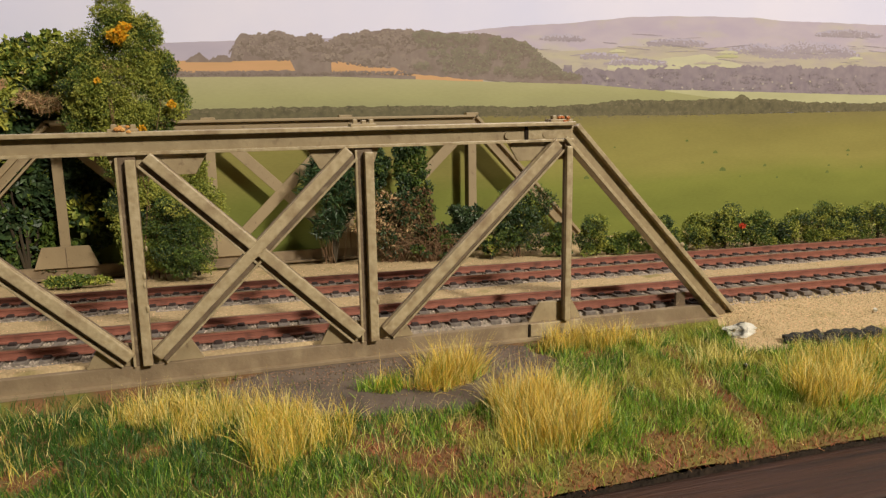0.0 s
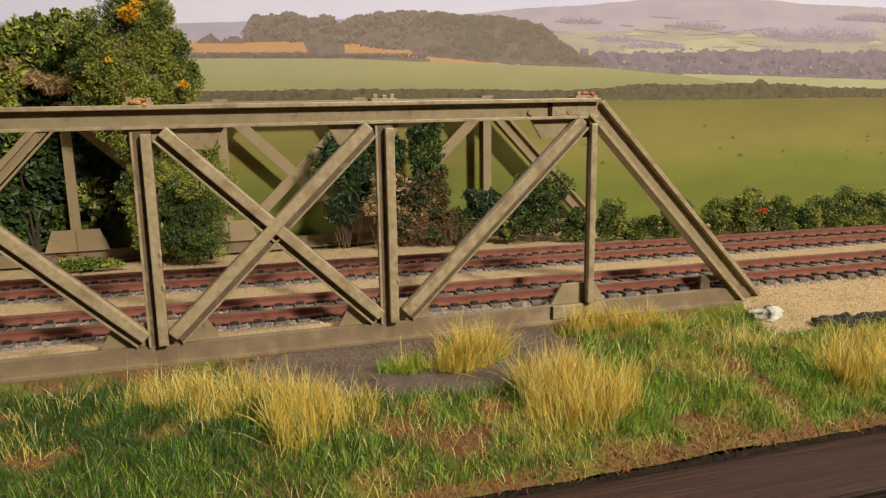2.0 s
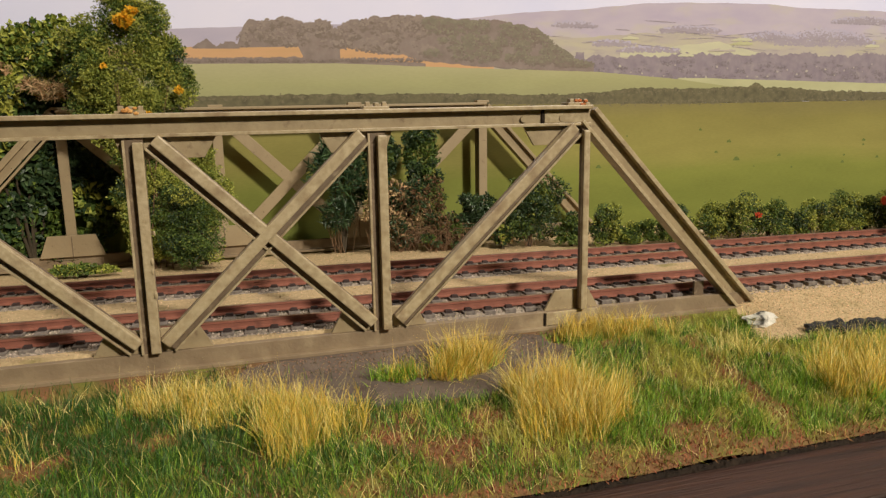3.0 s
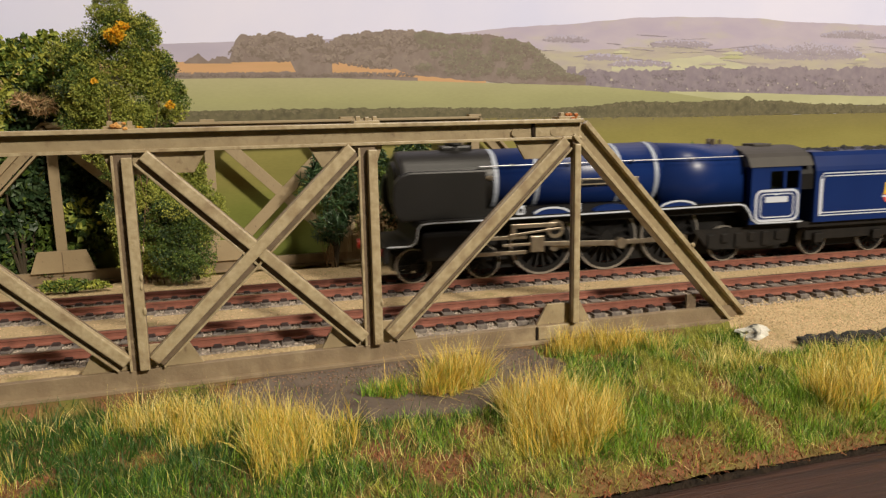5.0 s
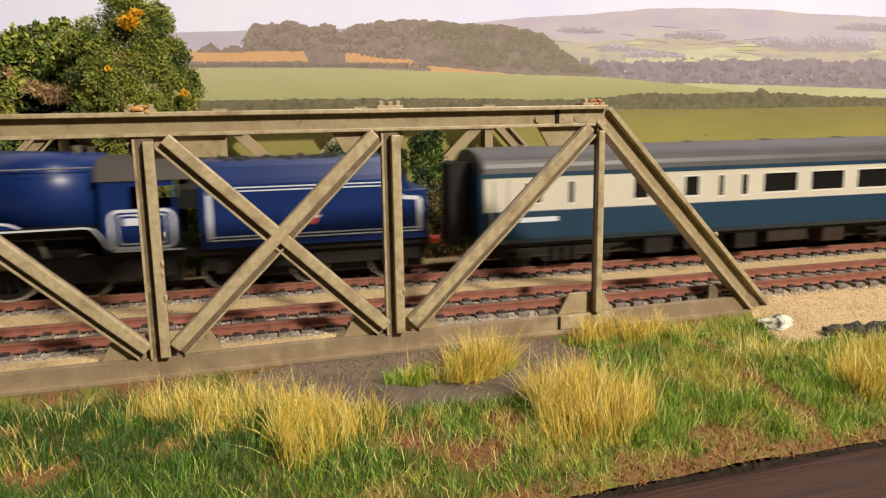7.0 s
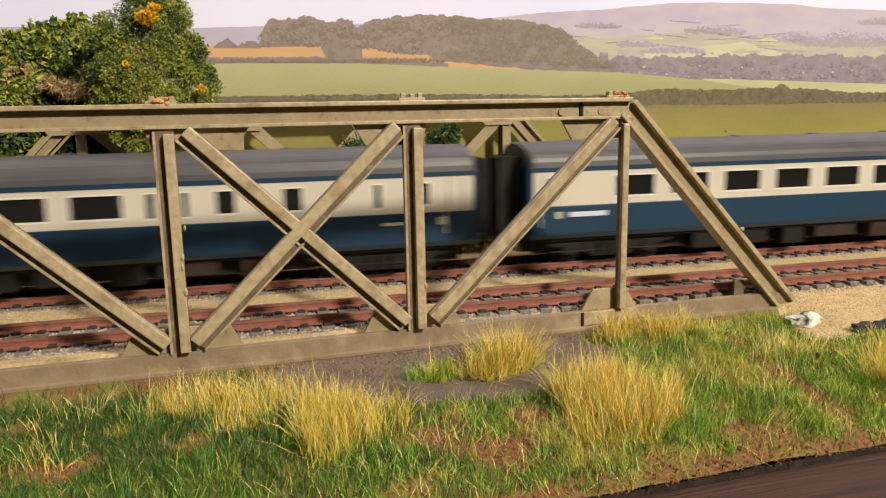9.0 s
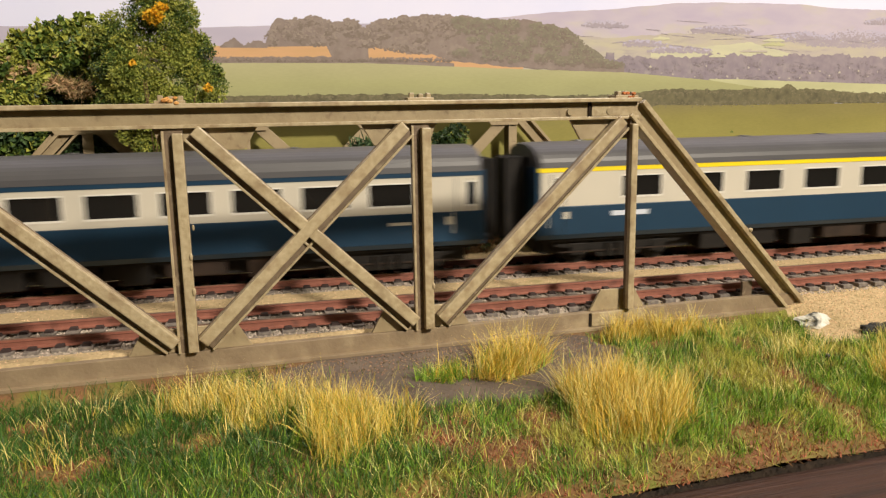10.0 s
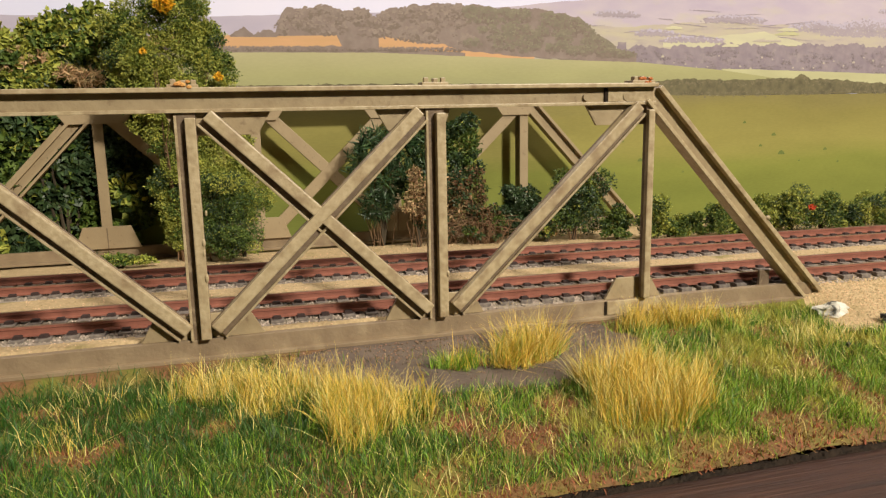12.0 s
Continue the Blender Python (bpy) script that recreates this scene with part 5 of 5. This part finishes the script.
def bareness(x, y):
    f = max(math.exp(-((x - a) ** 2 + 1.6 * (y - b) ** 2) / (r * r)) for a, b, r in BARE)
    path = float(np.interp(-y, (13, 19, 51, 69, 79), (88, 86, 78, 74, 72)))
    f = max(f, 1.1 * math.exp(-((x - path) / 3.6) ** 2) if y < -14 else 0)
    return max(f, 0.75 if y < -74.5 else 0)


def turf():
    rng = np.random.default_rng(11)
    sets = {k: ([], []) for k in range(4)}
    pts = rng.uniform((-135, -78.2), (215, -4), (150000, 2))
    for x, y in pts:
        if is_sand(x, y) or (in_patch(x, y) and rng.random() > 0.012):
            continue
        if y > -9 and x < 45 and rng.random() < 0.7:
            continue
        # Less olive and more deep green leftwards, partly painting in the lamp's falloff there.
        n1 = noise.noise((x * 0.035, y * 0.045, 1.7))
        n2 = noise.noise((x * 0.13, y * 0.13, 5.1))
        red = bareness(x, y) + 0.55 * n2 + rng.normal() * 0.12
        if red > 0.50:
            if rng.random() < 0.11:
                k = 1
            elif rng.random() < 0.66:
                k = 2
            else:
                continue
        elif n2 * 0.8 + 0.9 * n1 + 0.16 * math.tanh((x - 10) / 30) - (0.3 if x < -38 else 0) > 0.36 or rng.random() < 0.045 + 0.025 * math.tanh(x / 40):
            k = 1
        else:
            k = 3 if rng.random() < 0.66 - 0.36 * math.tanh(x / 40) - (0.22 if y < -46 else 0) else 0
        sets[k][0].append(x)
        sets[k][1].append(y)
    out = []
    for k, ln, wd, lean in ((0, 3.7, 0.085, 0.55), (1, 3.6, 0.08, 0.65), (2, 1.5, 0.15, 1.0), (3, 3.6, 0.085, 0.55)):
        xs, ys = np.array(sets[k][0]), np.array(sets[k][1])
        out.append((k, blades(rng, len(xs), lambda n, xs=xs, ys=ys: (xs, ys), ln, wd, lean, 0.35, 0.0 if k == 2 else 0.6)))
    stray = rng.uniform((-130, -77), (210, -6), (5200, 2))
    # Pale blades thinned at the left, also to darken that less lit side.
    stray = np.array([p for p in stray if not is_sand(*p) and not in_patch(*p) and (p[0] > -35 or p[1] % 1 < 0.35)])
    out.append((4, blades(rng, len(stray), lambda n: (stray[:, 0], stray[:, 1]), 5.6, 0.06, 0.6, 0.5)))
    joined("grass", out, [GREEN, OLIVE, RUSSET, EMERALD, PALE], "short green, olive and russet static grass on the bank", "grass", "stuff")


def tuft(cx, cy, rx, ry, n, length, green=0.15, pale=0.25, lean=0.22, label="long straw-coloured static grass tuft on the bank"):
    rng = np.random.default_rng(int(abs(cx * 31 + cy * 7)) + 3)
    where = blob(rng, cx, cy, rx, ry)
    sets = [(0, blades(rng, int(n * (1 - green - pale)), where, length * 1.05, 0.075, lean + 0.05, 0.32, 0.65)),
            (1, blades(rng, int(n * pale), where, length * 1.15, 0.065, lean + 0.15, 0.42, 0.5)),
            (1, blades(rng, 6 + n // 60, blob(rng, cx, cy, rx * 1.15, ry * 1.15), length * 1.2, 0.06, lean + 0.4, 0.6)),
            (2, blades(rng, max(2, int(n * green)), blob(rng, cx - rx * 0.3, cy, rx * 1.0, ry * 1.1), length * 0.75, 0.09, 0.4, 0.35, 0.5)),
            (2, blades(rng, n // 9, blob(rng, cx, cy, rx * 1.15, ry * 1.2), length * 0.5, 0.08, 0.5)),
            (3, blades(rng, n // 7, where, length * 0.32, 0.10, 0.7))]
    joined("grass_tuft", sets, [GOLD, PALE, GREEN, RUSSET], label, "grass tuft", "stuff")


turf()
tuft(19, -18, 8, 5, 1500, 11.0, 0.12, 0.25, 0.45)
tuft(12, -22, 6, 4.0, 600, 8.5, 0.1, 0.2, 0.55)
tuft(1, -19, 6, 3.5, 650, 6.5, 0.75, 0.05, 0.4, "small green grass tuft at the edge of the bare earth")
tuft(-57, -21, 10, 4.5, 1000, 8.0, 0.12, 0.45)
tuft(-42, -25, 11, 5, 1200, 8.5, 0.18, 0.4)
tuft(-47, -33, 6, 4, 350, 6.0, 0.2, 0.3)
tuft(-28, -34, 7, 5, 700, 8.5, 0.2)
tuft(-30, -47, 8, 9, 1300, 9.5, 0.2)
tuft(-20, -42, 8, 7, 700, 8.5, 0.35)
tuft(27, -46, 8, 8, 1500, 11.0, 0.06)
tuft(33, -55, 9, 11, 1900, 11.5, 0.08, 0.35)
tuft(22, -58, 6, 8, 700, 9.0, 0.1)
tuft(56, -7, 7, 3, 700, 7.5, 0.05)
tuft(70, -8, 9, 4, 900, 7.5, 0.08)
tuft(82, -12, 5, 3, 250, 6.0, 0.1, 0.5)
tuft(103, -60, 11, 9, 1900, 9.5, 0.15, 0.35)
tuft(116, -46, 10, 8, 800, 8.0, 0.25, 0.35)
tuft(90, -33, 9, 6, 420, 7.5, 0.2, 0.7, 0.35, "thin pale straw grass among short green grass")
tuft(-80, -16, 12, 6, 110, 5.5, 0.3, 0.6, 0.35, "thin pale straw grass beside the girder")
tuft(-84, -38, 8, 5, 80, 5.5, 0.2, 0.6, 0.35, "thin pale straw grass over russet ground")
tuft(132, -44, 14, 8, 900, 8.0, 0.3, 0.3)


def leaves(rng, clumps, n, size, shape=1.7, fill=0.45):
    """Small bent leaf blades scattered over and inside ellipsoid clumps."""
    c = np.array(clumps, float)
    w = c[:, 3] * c[:, 5]
    pick = rng.choice(len(c), n, p=w / w.sum())
    d = rng.normal(size=(n, 3))
    d /= np.linalg.norm(d, axis=1)[:, None]
    r = rng.uniform(fill, 1.0, n) ** 0.6
    lump = 1 + 0.22 * np.sin(d[:, 0] * 7 + pick) * np.cos(d[:, 2] * 6 + pick * 2) + 0.12 * np.sin(d[:, 1] * 13)
    p = c[pick, :3] + d * c[pick, 3:6] * (r * lump)[:, None]
    a = rng.normal(size=(n, 3)) * 0.8 + d
    a /= np.linalg.norm(a, axis=1)[:, None]
    b = np.cross(a, rng.normal(size=(n, 3)))
    b /= np.linalg.norm(b, axis=1)[:, None]
    nrm = np.cross(a, b)
    s = size * rng.uniform(0.55, 1.35, n)[:, None]
    v = np.stack([p - a * s * shape * 0.5, p + b * s * 0.5 + nrm * s * 0.15, p + a * s * shape * 0.5 - nrm * s * 0.2, p - b * s * 0.5 + nrm * s * 0.15], 1).reshape(-1, 3)
    v[:, 2] = np.maximum(v[:, 2], -1.2)
    f = []
    for i in range(n):
        f += [(4 * i, 4 * i + 1, 4 * i + 2), (4 * i, 4 * i + 2, 4 * i + 3)]
    return v, f, pick


def twigs(rng, base, n, spread, height, r=0.22, droop=0.0):
    bm = bmesh.new()
    for _ in range(n):
        a = rng.uniform(0, 2 * np.pi)
        k = rng.uniform(0.3, 1.0)
        p = Vector((base[0] + rng.normal() * spread[0] * 0.2, base[1] + rng.normal() * spread[1] * 0.2, base[2]))
        q = p + Vector((math.cos(a) * spread[0] * k * 0.5, math.sin(a) * spread[1] * k * 0.5, height * rng.uniform(0.3, 0.7)))
        e = q + Vector((math.cos(a + 0.7) * spread[0] * k * 0.6, math.sin(a + 0.7) * spread[1] * k * 0.6, height * rng.uniform(0.05, 0.4) - droop * k))
        tube(bm, p, q, r, 5, r * 0.7)
        tube(bm, q, e, r * 0.7, 5, r * 0.3)
    return bm


def bush(name, clumps, n, size, mats, label, category="bush", weights=None, twig=None, seed=1, shape=1.7, extra=(), stem=True):
    rng = np.random.default_rng(seed)
    root = empty(name)
    tagged(root, label, category)
    x = sum(c[0] for c in clumps) / len(clumps)
    y = sum(c[1] for c in clumps) / len(clumps)
    low = min(c[2] - c[5] for c in clumps)
    foot = ground_z(x, y) - 0.3
    bm = bmesh.new()
    top = max(c[2] for c in clumps)
    for c in (clumps[0], clumps[len(clumps) // 2], clumps[-1]):
        tube(bm, (x, y, foot), (x + (c[0] - x) * 0.4, y + 1.5, foot + (top - foot) * 0.6), 0.8, 6, 0.3)
    if twig:
        bm2 = twigs(rng, (x, y, foot), *twig)
        tagged(part("twig_tangle", bm2, TWIG, root, "bare dry twigs"), kind="stuff")
    if stem:
        part("stem", bm, STEM, root)
    weights = np.array(weights or [1 / len(mats)] * len(mats))
    v, f, pick = leaves(rng, clumps, n, size, shape)
    of_clump = rng.choice(len(mats), len(clumps), p=weights / weights.sum())
    own = rng.choice(len(mats), n, p=weights / weights.sum())
    chosen = np.where(rng.random(n) < 0.72, of_clump[pick], own)
    raw("crown", v, f, list(mats), root, index=np.repeat(chosen, 2).tolist())
    for ename, (ex, ey, ez, er), en, esz, emat in extra:
        v, f, _ = leaves(rng, [(ex, ey, ez, er, er * 0.7, er * 0.8)], en, esz)
        raw(ename, v, f, emat, root)
    return root


def clumpy(rng, x, y, z0, h, r, n, flat=0.75, small=1.0):
    """Lumps that make up one bush: wide below, broken above."""
    out = [(x, y, z0 + h * 0.42, r * 0.74, r * 0.5 * flat, h * 0.36)]
    for _ in range(n):
        a = rng.uniform(0, 2 * math.pi)
        up = rng.uniform(0.1, 0.86)
        d = r * (0.95 - 0.45 * up) * math.sqrt(rng.random())
        k = rng.uniform(0.18, 0.36) * small
        out.append((x + d * math.cos(a), y + d * math.sin(a) * flat, z0 + h * up, r * k * 1.15, r * k * flat, r * k * rng.uniform(0.7, 1.0)))
    return out


def hedge_row():
    rng = random.Random(21)
    rows = ((119, 9, 18, 22), (128, 6, 8, 9), (137, 7, 12, 14), (150, 9, 16, 20), (160, 7, 11, 14), (172, 9, 17, 22), (184, 11, 20, 28), (198, 10, 17, 22), (209, 8, 13, 16), (221, 10, 16, 20), (234, 10, 19, 22), (249, 11, 16, 22), (264, 11, 18, 22), (281, 12, 16, 22), (299, 12, 18, 22), (318, 12, 18, 22), (338, 13, 18, 22))
    for i, (x, r, h, n) in enumerate(rows):
        y = rail_y(x, True) + 31 - max(0, min(1, (x - 120) / 120)) * 5 + rng.uniform(-1.5, 1.5)
        extra = [("red_flower", (x + 1.5, y - r * 0.8, h * 0.5, 1.5), 60, 0.8, REDFLOWER)] if i == 6 else []
        bush("lineside_bush", clumpy(rng, x, y, -1.5, h, r * 1.12, n + 6), 7500, 0.62, (LEAF_DARK, LEAF_MID, LEAF_LIGHT), "low green foam-foliage bush beside the track" + (" with a red flower" if i == 6 else ""), weights=(0.22, 0.38, 0.40), seed=40 + i, shape=1.3, extra=extra)


hedge_row()
rg = random.Random(5)
bush("tall_bush", clumpy(rg, 47, 128, 24, 32, 11, 16, 0.5) + clumpy(rg, 30, 129, 26, 26, 10, 9, 0.4), 8000, 0.95, (LEAF_DARK, LEAF_MID, LEAF_LIGHT), "tall dark green bush against the far girder", weights=(0.62, 0.26, 0.12), seed=3)
bush("fern_bush", [(8, 127, 38, 8, 3, 9), (2, 126, 32, 6, 3, 6), (14, 127, 24, 9, 3, 10), (9, 126, 14, 8, 3, 7), (22, 128, 40, 8, 3, 9)], 2200, 0.75, (LEAF_BLUE, LEAF_DARK), "dark blue-green fern-like fronds over the girder", weights=(0.5, 0.5), twig=(9, (12, 6), 40, 0.15), seed=4, shape=7.5)
bush("dry_bush", clumpy(rg, 36, 120, -1, 31, 18, 24, 0.5), 4600, 0.8, (LEAF_BROWN, LEAF_DARK, LEAF_TAN), "half-dead russet bush of tangled dry twigs", weights=(0.36, 0.52, 0.12), twig=(80, (16, 7), 22, 0.16, 8), seed=6, shape=2.2)
bush("tan_bush", clumpy(rg, 24, 116, 6, 26, 8, 12, 0.5), 1500, 0.7, (LEAF_TAN, LEAF_BROWN), "pale tan dried flower head in front of the girder", weights=(0.5, 0.5), twig=(9, (7, 4), 20, 0.14), seed=7, shape=3.0)
bush("russet_bush", clumpy(rg, 49, 119, 4, 30, 8, 14, 0.5), 2600, 0.8, (LEAF_BROWN, LEAF_MID, LEAF_BLUE), "brown and green mixed bush by the track", weights=(0.3, 0.38, 0.32), twig=(30, (9, 5), 22, 0.15, 4), seed=8)
bush("twiggy_bush", clumpy(rg, 53, 113, -1.5, 17, 13, 14, 0.5, 0.8), 1600, 0.8, (LEAF_BROWN, LEAF_MID, LEAF_DARK), "tangle of bare brown twigs beside the track", weights=(0.4, 0.25, 0.35), twig=(110, (17, 7), 17, 0.15, 6), seed=13, shape=2.0)
bush("dark_bush", clumpy(rg, 68, 115, -1.5, 24, 13, 22, 0.6), 6500, 0.85, (LEAF_DARK, LEAF_BLUE), "low blackish green bush by the track", weights=(0.85, 0.15), seed=9)
bush("lineside_bush", clumpy(rg, 92, 107, -1.5, 32, 18, 34, 0.6), 11000, 0.75, (LEAF_DARK, LEAF_MID, LEAF_LIGHT), "dark green bush under the far girder's end post", weights=(0.55, 0.33, 0.12), twig=(14, (10, 5), 26, 0.14), seed=10, shape=1.4)
bush("lineside_bush", clumpy(rg, 77, 107, -1.5, 11, 6, 9), 1500, 0.8, (LEAF_DARK, LEAF_LIGHT, LEAF_TAN), "small pale green bush by the track", weights=(0.3, 0.45, 0.25), seed=12)
bush("lineside_bush", clumpy(rg, 106, 100, -1.5, 15, 9, 16), 3600, 0.8, (LEAF_DARK, LEAF_MID, LEAF_LIGHT), "green bush beside the track", weights=(0.35, 0.40, 0.25), seed=15, shape=1.4)
# tree and undergrowth at the far end
bush("round_bush", clumpy(rg, -50, 111, -1.5, 36, 15, 34, 0.6), 20000, 0.52, (LEAF_DARK, LEAF_MID, LEAF_LIGHT), "rounded green bush beside the far track", weights=(0.36, 0.48, 0.16), seed=16, shape=1.4)
bush("soft_bush", clumpy(rg, -51, 121, 20, 32, 13, 18, 0.5) + clumpy(rg, -42, 122, 12, 28, 11, 14, 0.5), 20000, 0.52, (LEAF_LIGHT, LEAF_MID), "soft light green bush behind the rounded bush", weights=(0.75, 0.25), seed=27, shape=1.5)
tall = []
for z, x, r in ((8, -67, 12), (20, -68, 13), (32, -69, 13), (44, -70, 13), (55, -71, 15), (66, -71, 18), (77, -70, 18), (88, -70, 17), (97, -69, 14), (104, -70, 10)):
    tall += clumpy(rg, x, 119, z - 8, 16, r, 8, 0.5, 1.15)
for z, x, r in ((60, -58, 11), (68, -54, 11), (76, -56, 10), (86, -59, 10), (96, -60, 9), (62, -84, 11), (74, -85, 11), (86, -84, 10), (30, -58, 10), (44, -57, 11)):
    tall += clumpy(rg, x, 121, z - 8, 17, r, 8, 0.5, 1.2)
bush("tall_tree", tall, 110000, 0.58, (LEAF_DARK, LEAF_MID, LEAF_LIGHT), "tall soft green tree with yellow flower clusters", "tree", weights=(0.03, 0.27, 0.70), seed=17, shape=1.5, twig=(24, (14, 8), 90, 0.3),
     extra=[("yellow_flower", (-69, 111, 92, 3.6), 260, 0.9, FLOWER), ("yellow_flower", (-66, 111, 95, 2.4), 90, 0.9, FLOWER), ("yellow_flower", (-52, 114, 67, 1.8), 60, 0.8, FLOWER), ("yellow_flower", (-63, 111, 58, 1.5), 50, 0.8, FLOWER), ("yellow_flower", (-77, 111, 76, 1.2), 30, 0.8, FLOWER)])
ivy = []
for x, z, r, n in ((-112, 10, 20, 9), (-132, 30, 22, 9), (-106, 32, 20, 9), (-86, 22, 16, 8), (-86, 48, 14, 7), (-122, 52, 20, 9), (-100, 56, 16, 7), (-140, 64, 18, 7), (-136, 8, 18, 7)):
    ivy += clumpy(rg, x, 148.5, z - 15, 34, r, n, 0.24, 1.2)
bush("ivy_bush", ivy, 9500, 2.6, (LEAF_DARK, LEAF_MID, LEAF_LIGHT), "dense dark broad-leaved evergreen bush behind the girder", weights=(0.74, 0.21, 0.05), seed=18, shape=1.5)
crest = []
for x, z, r in ((-112, 81, 15), (-98, 83, 13), (-128, 78, 15), (-144, 76, 13), (-88, 82, 11), (-106, 70, 14), (-122, 66, 14)):
    crest += clumpy(rg, x, 146, z - 10, 24, r, 10, 0.26, 1.1)
bush("hedge_top", crest, 9500, 2.0, (LEAF_MID, LEAF_LIGHT, LEAF_DARK, LEAF_TAN), "lighter olive green upper growth of the evergreen bush", weights=(0.36, 0.44, 0.14, 0.06), seed=19, shape=1.5)
bush("dry_clump", [(-101, 141, 68, 6, 3, 4), (-107, 141, 70, 4, 3, 3)], 420, 0.5, (LEAF_TAN, LEAF_BROWN), "tangle of dry pale twigs in the bush", weights=(0.95, 0.05), seed=20, shape=9.0, stem=False)
bush("ground_plant", [(-94, 112, 0.5, 9, 4, 2.6), (-84, 112, 0, 6, 3, 2), (-98, 113, 0, 5, 3, 3)], 1500, 0.9, (LEAF_MID, LEAF_LIGHT), "low green ground plant beside the far track", weights=(0.5, 0.5), seed=22)


def rock(name, x, y, z, sx, sy, sz, mat, label, category, seed):
    bm = bmesh.new()
    bmesh.ops.create_icosphere(bm, subdivisions=3, radius=1.0)
    for v in bm.verts:
        n = noise.noise(v.co * 1.6 + Vector((seed, 0, 0))) * 0.45 + noise.noise(v.co * 4 + Vector((0, seed, 0))) * 0.2
        v.co = Vector((v.co.x * sx, v.co.y * sy, v.co.z * sz)) * (1 + n) + Vector((x, y, z))
    return tagged(part(name, bm, mat), label, category)


rock("white_rock", 114.8, -12.2, -5.6, 5.8, 2.8, 2.2, WHITEROCK, "white plaster rock with dark spots under the girder's foot", "rock", 3)
for i, (x, y, s) in enumerate(((124, -24.5, 3.4), (130, -25.5, 4.2), (136.5, -26.5, 4.0), (133, -29, 3.2), (143, -27, 4.5), (150, -28, 4.5))):
    rock("black_rubble", x, y, ground_z(x, y) + 1.0, s, s * 0.6, s * 0.55, RUBBLE, "black lump of coal-like rubble on the gravel", "rubble", 10 + i)
for i, (x, y) in enumerate(((96, -38), (166, -14))):
    rock("white_pebble", x, y, ground_z(x, y) + 1.2, 0.7, 0.6, 0.6, WHITEROCK, "tiny white pebble in the grass", "pebble", 30 + i)


def motions():
    for ob, rows in MOVING:
        walk(ob, rows)


motions()
